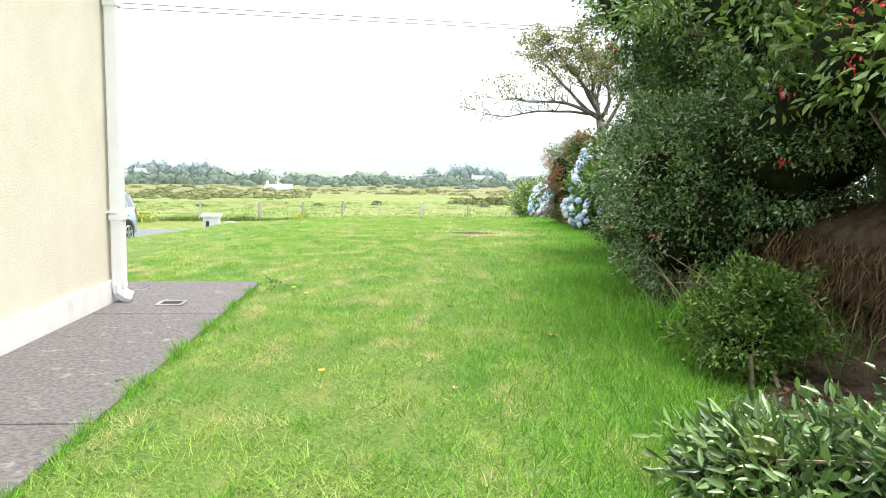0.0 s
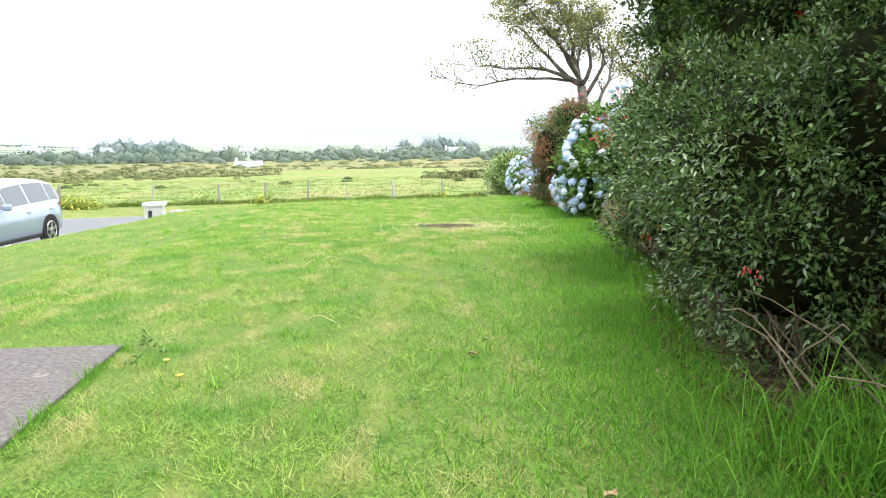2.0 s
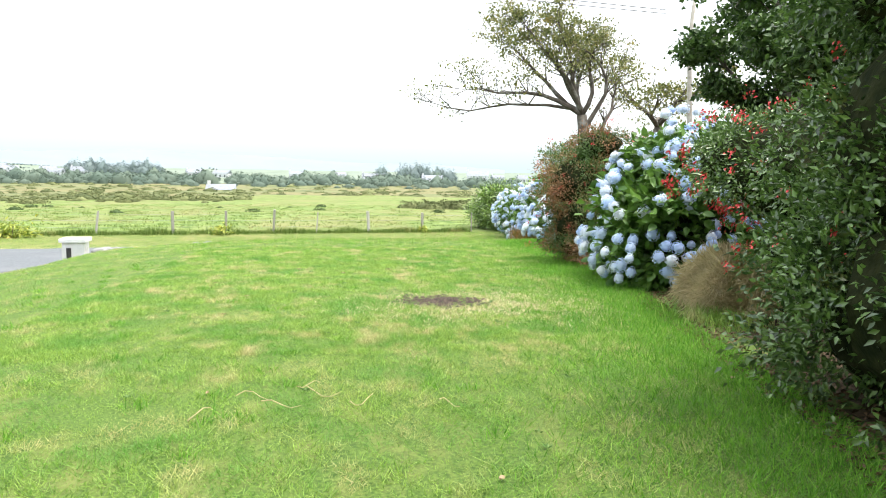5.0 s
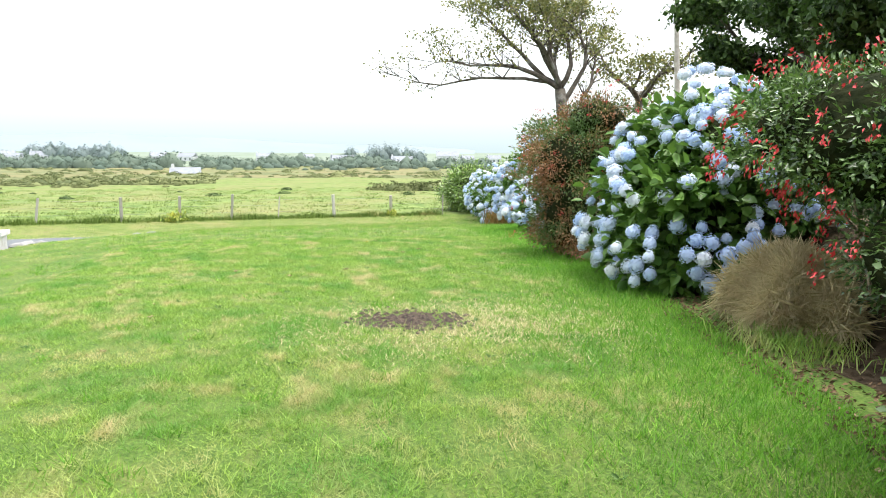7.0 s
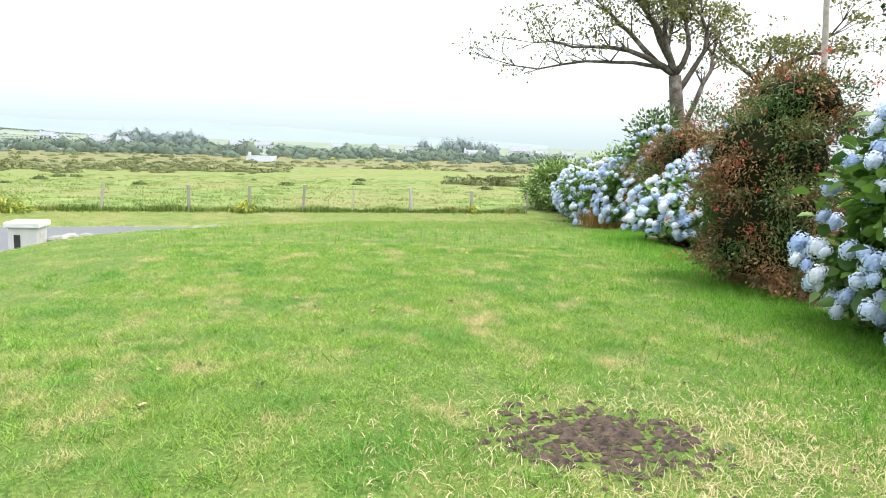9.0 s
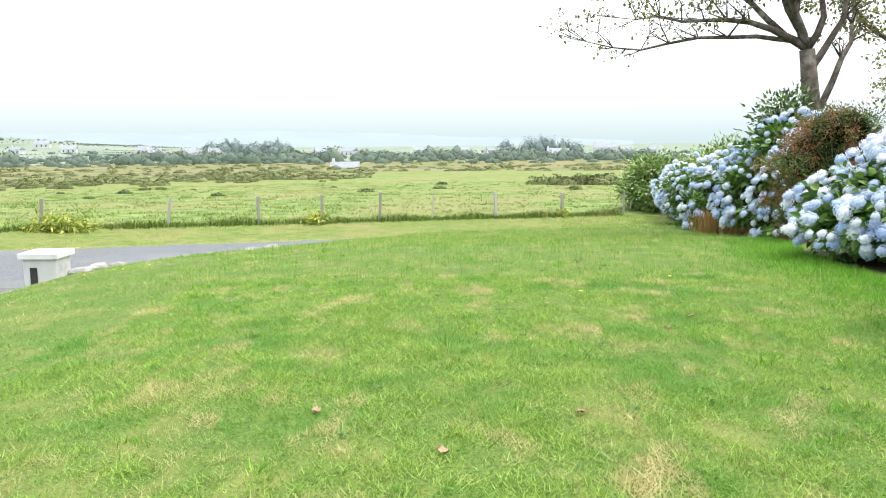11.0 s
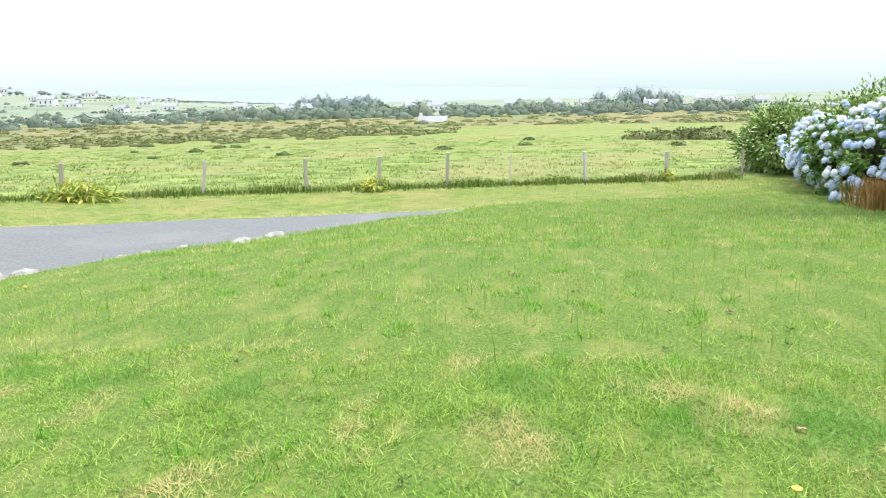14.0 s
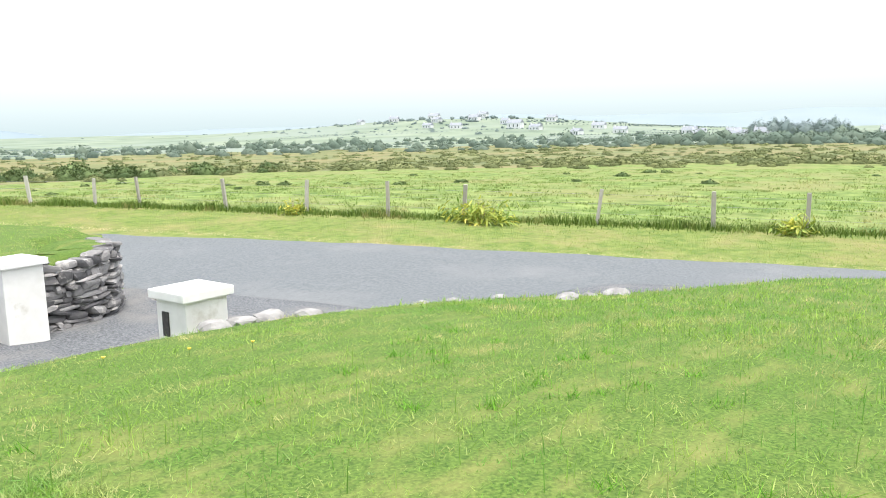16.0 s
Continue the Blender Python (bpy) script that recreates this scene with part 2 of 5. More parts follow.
M_GLASS_DARK = mat("window_glass", (0.05, 0.065, 0.07), None, 0.06, spec=0.8, coat=0.3)

# ---- building blocks ----


def part(name, bm, material, parent=None, label="", smooth=False, mats=()):
    me = bpy.data.meshes.new(name)
    if smooth:
        for f in bm.faces:
            f.smooth = True
    bm.to_mesh(me)
    bm.free()
    for mm in (material, *mats):
        me.materials.append(mm)
    ob = new(name, me)
    ob.parent = parent
    return tagged(ob, label) if label else ob


def raw(name, V, F, material, parent=None, label="", smooth=False):
    """A mesh from arrays: F is an n x 3 or n x 4 table of vertex numbers."""
    V, F = np.asarray(V, np.float32), np.asarray(F, np.int32)
    me = bpy.data.meshes.new(name)
    k = F.shape[1]
    me.vertices.add(len(V))
    me.vertices.foreach_set("co", V.ravel())
    me.loops.add(F.size)
    me.loops.foreach_set("vertex_index", F.ravel())
    me.polygons.add(len(F))
    me.polygons.foreach_set("loop_start", np.arange(0, F.size, k, dtype=np.int32))
    if smooth:
        me.polygons.foreach_set("use_smooth", np.ones(len(F), dtype=bool))
    me.update(calc_edges=True)
    me.materials.append(material)
    ob = new(name, me)
    ob.parent = parent
    return tagged(ob, label) if label else ob


def empty(name, at=(0, 0, 0), rz=0.0):
    ob = new(name)
    ob.matrix_world = pose(*at, 0, 0, rz)
    return ob


def box(bm, x0, y0, z0, x1, y1, z1, bevel=0.0):
    r = bmesh.ops.create_cube(bm, size=1, matrix=Matrix.LocRotScale(((x0 + x1) / 2, (y0 + y1) / 2, (z0 + z1) / 2), None, (x1 - x0, y1 - y0, z1 - z0)))
    if bevel:
        es = list({e for v in r["verts"] for e in v.link_edges})
        bmesh.ops.bevel(bm, geom=es, offset=bevel, segments=2, affect="EDGES", profile=0.6)
    return bm


def bm_box(*a, bevel=0.0):
    return box(bmesh.new(), *a, bevel=bevel)


def tube(bm, points, radii, sides=6):
    """A tapered tube through points."""
    rings = []
    pts = [Vector(p) for p in points]
    for i, p in enumerate(pts):
        d = (pts[min(i + 1, len(pts) - 1)] - pts[max(i - 1, 0)]).normalized()
        u = d.orthogonal().normalized()
        v = d.cross(u)
        rings.append([bm.verts.new(p + radii[i] * (math.cos(a) * u + math.sin(a) * v)) for a in (2 * math.pi * k / sides for k in range(sides))])
    for a, b in zip(rings, rings[1:]):
        best = min(range(sides), key=lambda s: sum((a[k].co - b[(k + s) % sides].co).length for k in range(sides)))
        for k in range(sides):
            bm.faces.new((a[k], a[(k + 1) % sides], b[(k + 1 + best) % sides], b[(k + best) % sides]))
    bm.faces.new(rings[-1])
    bm.faces.new(rings[0][::-1])
    return bm


def leaf_quads(P, out, length, width, rng, droop=0.2, spread=0.9, full=False):
    """Folded leaves at points P that grow roughly along out: two triangles each, or an oval of four."""
    n = len(P)
    d = out + spread * rng.normal(size=(n, 3))
    d[:, 2] -= droop
    d /= np.linalg.norm(d, axis=1, keepdims=True) + 1e-9
    up = rng.normal(size=(n, 3)) * 0.7 + out * 0.6 + np.array((0, 0, 0.8))
    s = np.cross(d, up)
    s /= np.linalg.norm(s, axis=1, keepdims=True) + 1e-9
    nn = np.cross(s, d)
    L = (length * rng.uniform(0.6, 1.25, n))[:, None]
    W = (width * rng.uniform(0.7, 1.2, n))[:, None]
    base = P - d * L * 0.4
    tip = P + d * L * 0.6 - nn * L * 0.08
    k = np.arange(n)[:, None]
    if full:
        q1, q2 = P - d * L * 0.12 + nn * W * 0.2, P + d * L * 0.28 + nn * W * 0.16
        V = np.stack((base, q1 + s * W * 0.48, q2 + s * W * 0.40, tip, q2 - s * W * 0.40, q1 - s * W * 0.48), 1).reshape(-1, 3)
        F = np.concatenate([k * 6 + np.array(f) for f in ((0, 1, 2), (0, 2, 3), (0, 3, 4), (0, 4, 5))], 0)
        return V, F
    a = P + s * W * 0.5 + nn * W * 0.22
    b = P - s * W * 0.5 + nn * W * 0.22
    V = np.stack((base, a, tip, b), 1).reshape(-1, 3)
    F = np.concatenate((k * 4 + np.array((0, 1, 2)), k * 4 + np.array((0, 2, 3))), 0)
    return V, F


def lobe_points(lobes, n, rng, shell=0.72, rough=0.16):
    """Points and outward directions in the outer shell of a union of lumpy ellipsoids (cx, cy, cz, rx, ry, rz)."""
    lobes = np.asarray(lobes, float)
    area = (lobes[:, 3] * lobes[:, 4] * lobes[:, 5]) ** (2 / 3)
    pick = rng.choice(len(lobes), n * 2, p=area / area.sum())
    q = rng.normal(size=(n * 2, 3))
    q /= np.linalg.norm(q, axis=1, keepdims=True)
    ph = rng.uniform(0, 6.28, (len(lobes), 3))[pick]
    lump = 1 + rough * (np.sin(5 * q[:, 0] + ph[:, 0]) + np.sin(6 * q[:, 1] + ph[:, 1]) + np.sin(7 * q[:, 2] + ph[:, 2])) * 0.6
    r = (shell + (1.03 - shell) * rng.uniform(0, 1, n * 2) ** 0.55) * lump
    P = lobes[pick, :3] + q * lobes[pick, 3:] * r[:, None]
    inside = np.zeros(len(P), bool)
    for i, lb in enumerate(lobes):
        e = (((P - lb[:3]) / lb[3:]) ** 2).sum(1)
        inside |= (e < (shell * 0.86) ** 2) & (pick != i)
    keep = np.where(~inside)[0][:n]
    return P[keep], q[keep]


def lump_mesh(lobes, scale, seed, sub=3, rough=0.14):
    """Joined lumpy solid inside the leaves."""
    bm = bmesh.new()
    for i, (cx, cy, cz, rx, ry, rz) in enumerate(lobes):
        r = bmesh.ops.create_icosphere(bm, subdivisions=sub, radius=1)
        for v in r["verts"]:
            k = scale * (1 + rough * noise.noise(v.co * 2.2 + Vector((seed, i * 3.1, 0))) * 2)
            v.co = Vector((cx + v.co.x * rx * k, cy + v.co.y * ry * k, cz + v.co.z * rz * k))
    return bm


# ---- the lie of the land ----


def sstep(a, b, v):
    t = np.clip((np.asarray(v, float) - a) / (b - a), 0, 1)
    return t * t * (3 - 2 * t)


ND = (-0.377, 0.926)          # direction across the road, towards the pasture
FENCE_N, ROAD_FAR, ROAD_NEAR = 47.5, 41.8, 35.0


def across(x, y):
    return ND[0] * x + ND[1] * y


def hedge_foot(y):
    """x of the hedge's foot along the lawn."""
    return np.interp(y, (-6, 2, 5, 8.3, 12, 14.2, 16, 18.3, 21, 25, 28.4, 30.6, 34.7, 38, 43, 53, 70), (0.6, 0.65, 0.95, 1.35, 2.4, 2.75, 3.05, 3.5, 3.8, 4.4, 4.8, 5.6, 6.8, 7.35, 8.0, 9.1, 11.0))


def lawn_edge(y):
    """x of the lawn's edge along the drive."""
    return np.interp(y, (-20, 8, 16, 24, 28, 29.5, 31.5, 33.5, 34.6, 39, 40.2), (-9, -8.6, -7.4, -6.5, -6.75, -6.9, -6.4, -5.5, -4.95, -4.0, -2.5))


def road_z(x):
    return -2.12 - 0.02 * (np.asarray(x) + 12)


def lawn_z(x, y):
    z = 0
    for o in (-2.0, -1.0, 0.0, 1.0, 2.0):
        z = z + np.interp(y + o, (-30, 5, 8.5, 16.8, 20.3, 27, 30.5, 34, 38, 43, 53), (-0.08, -0.07, -0.08, -0.19, -0.33, -0.55, -0.78, -1.12, -1.56, -2.0, -2.48)) / 5
    z = z + 0.03 * (1 - sstep(0.0, 0.7, x + 2.15)) * (1 - sstep(8.6, 9.6, y))
    return z - 0.045 * np.clip(-2 - x, 0, 9) ** 1.15


def drive_z(y):
    return np.interp(y, (-20, 8, 15, 22, 29, 34, 60), (-0.45, -0.5, -0.72, -1.2, -2.05, -2.12, -2.12))


def near_edge(x, y):
    """Distance across at which the lane begins; it closes in west of the gate."""
    s = 0.926 * np.asarray(x, float) + 0.377 * np.asarray(y, float)
    return ROAD_NEAR + 6.6 * (1 - sstep(-9.5, -2.5, s)) + 3.6 * sstep(5.0, 8.0, s) + 2.9 * sstep(10.5, 16.0, s)


def land(x, y):
    x, y = np.asarray(x, float), np.asarray(y, float)
    n = across(x, y)
    z = lawn_z(x, y)
    # drive, cut into the slope, and the lawn beyond the stone wall
    on_drive = 1 - sstep(-0.45, 0.15, x - lawn_edge(y))
    z = z * (1 - on_drive) + drive_z(y) * on_drive
    # road cut, fading out towards the hedge
    cut = sstep(-0.9, 0.1, n - near_edge(x, y)) * (1 - sstep(-1.0, 7.0, x))
    z = z * (1 - cut) + road_z(x) * cut
    wall_x = np.interp(y, (-20, 24, 28, 29.9, 30.6, 31.05, 31.4), (-12.45, -12.4, -12.6, -12.95, -13.35, -14.1, -18))
    left = (1 - sstep(-0.35, 0.0, x - wall_x)) * (1 - sstep(-1.0, 0.0, n - near_edge(x, y)))
    z = z * (1 - left) + np.interp(y, (-20, 10, 25, 36), (-0.5, -0.6, -0.98, -1.02)) * left - 0.62 * sstep(31, 42, n) * left
    # bank under the hedge
    bank = sstep(1.0, 2.2, x - hedge_foot(y)) * (1 - sstep(50, 58, y))
    z = z + 0.75 * bank
    # verge and pasture, falling away
    far = sstep(ROAD_FAR - 0.5, ROAD_FAR + 2, n)
    d = np.hypot(x, y - 20)
    away = sstep(32, 62, d)
    zf = road_z(np.clip(x, -60, 40)) * (1 - away) + away * np.interp(d, (0, 35, 60, 95, 140, 200, 300, 450, 600, 1000, 3000), (-2.3, -2.3, -2.8, -3.9, -5.0, -6.2, -7.6, -8.7, -9.3, -10.5, -13))
    zf = zf + 0.5 * np.sin(x * 0.021 + 1) * np.sin(y * 0.017) * sstep(70, 200, d)
    zf = zf + 24 * np.exp(-(((x + 640) / 300) ** 2 + ((y - 800) / 200) ** 2)) + 14 * np.exp(-(((x + 1500) / 700) ** 2 + ((y - 700) / 500) ** 2))
    out = np.maximum(far, sstep(60, 90, d))
    return z * (1 - out) + zf * out


def steps(lo, hi, fine, far, grow=1.16):
    a = list(np.arange(lo, hi + fine / 2, fine))
    s = fine
    while a[-1] < far:
        s = min(s * grow, 160)
        a.append(a[-1] + s)
    s = fine
    while a[0] > -far:
        s = min(s * grow, 160)
        a.insert(0, a[0] - s)
    return np.array(a)


gx, gy = steps(-16, 9, 0.2, 3200), steps(-4, 46, 0.25, 3200)
GX, GY = np.meshgrid(gx, gy)
GZ = land(GX, GY)
nx, ny = len(gx), len(gy)
idx = np.arange(nx * ny).reshape(ny, nx)
GF = np.stack((idx[:-1, :-1], idx[:-1, 1:], idx[1:, 1:], idx[1:, :-1]), -1).reshape(-1, 4)
ground = raw("ground", np.stack((GX, GY, GZ), -1).reshape(-1, 3), GF, M_LAWN, smooth=True)
for mm in (M_VERGE, M_FIELD, M_HEATH, M_FAR, M_BANK):
    ground.data.materials.append(mm)
CX = ((GX[:-1, :-1] + GX[1:, 1:]) / 2).ravel()
CY = ((GY[:-1, :-1] + GY[1:, 1:]) / 2).ravel()
CN, CD = across(CX, CY), np.hypot(CX, CY - 20)
kind = np.zeros(len(CX), np.int32)
kind[(CN > ROAD_FAR - 1)] = 1
kind[(CN > FENCE_N + 0.3)] = 2
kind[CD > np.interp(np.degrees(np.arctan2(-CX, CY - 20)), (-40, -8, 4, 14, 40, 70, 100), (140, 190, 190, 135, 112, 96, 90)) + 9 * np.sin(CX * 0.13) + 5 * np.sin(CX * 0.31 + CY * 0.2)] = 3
# beyond 420 m the ground switches to the haze-tinted colour
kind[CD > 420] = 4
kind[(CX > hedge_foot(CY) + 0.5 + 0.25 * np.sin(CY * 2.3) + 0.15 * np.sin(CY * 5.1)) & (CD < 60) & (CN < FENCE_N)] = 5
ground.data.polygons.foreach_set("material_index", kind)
tagged(ground, "mown green lawn running down to rough pasture and open heath", "ground", kind="structure")


def sheet(name, xs, ys, inside, lift, material, label, category, warp=0.0):
    """A thin surface laid on the land where inside(x, y) holds."""
    X, Y = np.meshgrid(xs, ys)
    ok = inside((X[:-1, :-1] + X[1:, 1:]) / 2, (Y[:-1, :-1] + Y[1:, 1:]) / 2)
    Z = land(X, Y) + lift
    i = np.arange(X.size).reshape(X.shape)
    F = np.stack((i[:-1, :-1], i[:-1, 1:], i[1:, 1:], i[1:, :-1]), -1)[ok]
    used, inv = np.unique(F, return_inverse=True)
    ob = raw(name, np.stack((X, Y, Z), -1).reshape(-1, 3)[used], inv.reshape(F.shape), material, smooth=True)
    return tagged(ob, label, category, kind="structure")


def strip(name, s_range, n_of, lift, material, label, category, rows=14):
    """A strip along the road: s runs along it, n across it."""
    S = np.arange(s_range[0], s_range[1], 0.5)
    T = np.linspace(0, 1, rows)
    lo, hi = n_of(S)
    Nn = lo[None, :] * (1 - T[:, None]) + hi[None, :] * T[:, None]
    X = S[None, :] * 0.926 + Nn * ND[0]
    Y = S[None, :] * 0.377 + Nn * ND[1]
    Z = land(X, Y) + lift
    i = np.arange(X.size).reshape(X.shape)
    F = np.stack((i[:-1, :-1], i[:-1, 1:], i[1:, 1:], i[1:, :-1]), -1).reshape(-1, 4)
    return tagged(raw(name, np.stack((X, Y, Z), -1).reshape(-1, 3), F, material, smooth=True), label, category, kind="structure")


def road_edges(S):
    wob = 0.12 * np.sin(S * 1.3) + 0.08 * np.sin(S * 3.1)
    near = ROAD_NEAR + 0.15 + wob * 0.5 + 6.6 * (1 - sstep(-9.5, -2.5, S)) + 3.6 * sstep(5.0, 8.0, S) + 2.9 * sstep(10.5, 16.0, S)
    far = ROAD_FAR + wob * 0.6 - 0.7 * (1 - sstep(-9, 1, S))
    return np.minimum(near, far - 0.03), far


strip("road", (-9.5, 16.5), road_edges, 0.012, M_ASPHALT, "worn grey asphalt lane beside a mown verge", "road")
sheet("driveway", np.arange(-15, -2, 0.2), np.arange(5, 42, 0.2),
      lambda x, y: (x < lawn_edge(y) - 0.42 + 0.06 * np.sin(y * 2.1)) & (x > np.interp(y, (5, 24, 28, 29.9, 30.6, 31.0, 31.25), (-12.25, -12.2, -12.4, -12.75, -13.15, -13.9, -15.5))) & (across(x, y) < near_edge(x, y) + 0.3),
      0.008, M_GRAVEL, "grey chipped driveway sloping down to the lane", "driveway")

# ---- house and path ----
house = empty("house", (-8, 0, 0))
tagged(house, "cream roughcast house gable with a white plinth", "house")
HX0, HX1, HY0, HY1, WALL_T = -15.0, -3.19, -6.0, 7.6, 0.3


def at_house(bm):
    bmesh.ops.translate(bm, verts=bm.verts, vec=(8, 0, 0))
    return bm


part("wall", at_house(bm_box(HX1 - WALL_T, HY0, 0.16, HX1, HY1, 4.6)), M_CREAM, house, "cream roughcast wall")
part("wall", at_house(bm_box(HX0, HY1 - WALL_T, 0.16, HX1 - WALL_T - 0.003, HY1, 4.6)), M_CREAM, house)
part("wall", at_house(bm_box(HX0, HY0 + 0.003, 0.16, HX0 + WALL_T, HY1 - WALL_T - 0.003, 4.6)), M_CREAM, house)
part("wall", at_house(bm_box(HX0 + WALL_T + 0.003, HY0 + 0.003, 0.16, HX1 - WALL_T - 0.003, HY0 + WALL_T, 4.6)), M_CREAM, house)
part("plinth", at_house(bm_box(HX0 - 0.02, HY0 - 0.02, -0.9, HX1 + 0.02, HY1 + 0.02, 0.157, bevel=0.008)), M_WHITE, house, "white painted plinth band")
bm = bmesh.new()
rz = [(HX0 - 0.4, 4.5), ((HX0 + HX1) / 2, 7.4), (HX1 + 0.4, 4.5)]
va = [bm.verts.new((x + 8, HY0 - 0.3, z)) for x, z in rz] + [bm.verts.new((x + 8, HY0 - 0.3, z + 0.16)) for x, z in rz]
vb = [bm.verts.new((x + 8, HY1 + 0.3, z)) for x, z in rz] + [bm.verts.new((x + 8, HY1 + 0.3, z + 0.16)) for x, z in rz]
for a, b in ((0, 1), (1, 2), (3, 4), (4, 5), (0, 3), (2, 5)):
    bm.faces.new((va[a], va[b], vb[b], vb[a]))
for v in (va, vb):
    bm.faces.new((v[0], v[1], v[4], v[3]))
    bm.faces.new((v[1], v[2], v[5], v[4]))
bmesh.ops.recalc_face_normals(bm, faces=bm.faces)
part("roof", bm, M_SLATE, house, "grey slate roof")

pipe = empty("downpipe", (HX1 + 0.075, HY1 - 0.06, -0.035))
tagged(pipe, "white square plastic downpipe at the corner of the house", "downpipe")
part("pipe", bm_box(-0.05, -0.05, 0.12, 0.05, 0.05, 4.4, bevel=0.012), M_PVC, pipe)
for hz in (0.70, 2.45, 4.1):
    part("collar", bm_box(-0.058, -0.058, hz, 0.058, 0.058, hz + 0.05, bevel=0.006), M_PVC, pipe)
    part("bracket", bm_box(-0.08, -0.065, hz + 0.06, 0.02, 0.065, hz + 0.075), M_PVC, pipe)
bm = bmesh.new()
tube(bm, [(0, 0, 0.16), (0.0, 0, 0.10), (0.035, 0.015, 0.055), (0.085, 0.03, 0.035)], [0.062, 0.062, 0.06, 0.058], 8)
part("shoe", bm, M_PVC, pipe, "white pipe shoe at the foot")

path = empty("path", (-2.8, 4, 0))
tagged(path, "weathered grey concrete path round the house", "path", kind="structure")
PZ = -0.035
for y0, y1 in ((-6.0, -0.5), (-0.485, 4.4), (4.415, 7.0)):
    part("slab", bm_box(-3.165 + 2.8, y0 - 4, -0.16, -2.15 + 2.8, y1 - 4, PZ + 0.004, bevel=0.012), M_CONC, path)
part("slab", bm_box(-3.165 + 2.8, 7.015 - 4, -0.16, -2.15 + 2.8, 8.72 - 4, PZ + 0.004, bevel=0.012), M_CONC, path)
part("slab", bm_box(-9.0 + 2.8, 7.625 - 4, -0.75, -3.175 + 2.8, 8.72 - 4, PZ + 0.002, bevel=0.012), M_CONC, path)

gully = empty("gully_grate", (-2.66, 7.45, -0.031))
tagged(gully, "small square iron gully grate set in the path", "drain")
for a in ((-0.11, -0.11, 0.11, -0.085), (-0.11, 0.085, 0.11, 0.11), (-0.11, -0.083, -0.085, 0.083), (0.085, -0.083, 0.11, 0.083)):
    part("frame", bm_box(a[0], a[1], 0.0, a[2], a[3], 0.012, bevel=0.003), M_BOULDER, gully)
for k in range(6):
    gxk = -0.075 + k * 0.03
    part("bar", bm_box(gxk - 0.007, -0.082, 0.001, gxk + 0.007, 0.082, 0.009), M_IRON, gully)
part("sump", bm_box(-0.083, -0.083, 0.0003, 0.083, 0.083, 0.0008), M_SOIL, gully)

cable = bpy.data.curves.new("overhead_cable", "CURVE")
cable.dimensions, cable.bevel_depth = "3D", 0.012
for dz in (0.0, 0.14):
    sp = cable.splines.new("POLY")
    sp.points.add(12)
    for i in range(13):
        f = i / 12
        sp.points[i].co = (-17.0 + 28.8 * f, 19.27 + 17.14 * f, 4.98 + dz + 2.42 * f - 0.2 * f * (1 - f), 1)
cable_ob = new("overhead_cable", cable)
cable.materials.append(M_IRON)
tagged(cable_ob, "pair of thin overhead cables against the white sky", "cable")

# ---- gate piers, stone wall, border stones ----


def pier(at, size, height, cap, label, rz):
    p = empty("gate_pier", at, rz)
    tagged(p, label, "gate pier", "pair of gate piers")
    h = size / 2
    part("shaft", bm_box(-h, -h, -0.1, h, h, height - 0.1, bevel=0.015), M_PIER, p)
    bm = bmesh.new()
    c = cap / 2
    box(bm, -c, -c, height - 0.1, c, c, height, bevel=0.012)
    part("cap", bm, M_WHITE, p, "flat white cap slab")
    return p


pier_a = pier((-7.4, 28.9, -2.05), 0.54, 1.44, 0.66, "short white gate pier half sunk behind the lawn edge", 4)
part("number_plate", bm_box(-0.16, -0.285, 0.92, -0.04, -0.272, 1.20, bevel=0.006), M_IRON, pier_a, "small dark plaque")
pier_b = pier((-12.25, 28.75, -2.05), 0.62, 1.31, 0.74, "white gate pier standing before the stone wall", 8)

stone_variants = []
rs = np.random.default_rng(5)
for k in range(9):
    bm = bmesh.new()
    bmesh.ops.create_icosphere(bm, subdivisions=2, radius=0.5)
    wedge, skew = rs.uniform(-0.35, 0.35), rs.uniform(-0.3, 0.3)
    for v in bm.verts:
        q = v.co.copy()
        w = Vector([math.copysign(abs(c) ** 0.42 * 0.5 / 0.5 ** 0.42, c) for c in q])
        w *= 1 + 0.20 * noise.noise(q * 2.2 + Vector((k * 7.7, 0, 0))) + 0.08 * noise.noise(q * 6 + Vector((0, k * 5.1, 0)))
        w.z *= 1 + wedge * w.x * 1.6
        w.x += skew * w.z
        v.co = w
    for f in bm.faces:
        f.smooth = False
    me = bpy.data.meshes.new("stone")
    bm.to_mesh(me)
    bm.free()
    me.materials.append(M_STONE)
    stone_variants.append(me)

wall_pts = [(-12.30, 19.5), (-12.2, 24), (-12.25, 26.5), (-12.42, 28.3), (-12.75, 29.9), (-13.15, 30.6), (-13.8, 31.0), (-14.8, 31.1)]
seg = np.array(wall_pts)
cum = np.concatenate(([0], np.cumsum(np.hypot(*np.diff(seg, axis=0).T))))


def along_wall(s):
    return np.interp(s, cum, seg[:, 0]), np.interp(s, cum, seg[:, 1])


stone_wall = empty("wall_dry_stone", (-12.4, 27, -1.6))
tagged(stone_wall, "dry stone retaining wall of grey field stones", "wall", kind="structure")
core_v, core_f = [], []
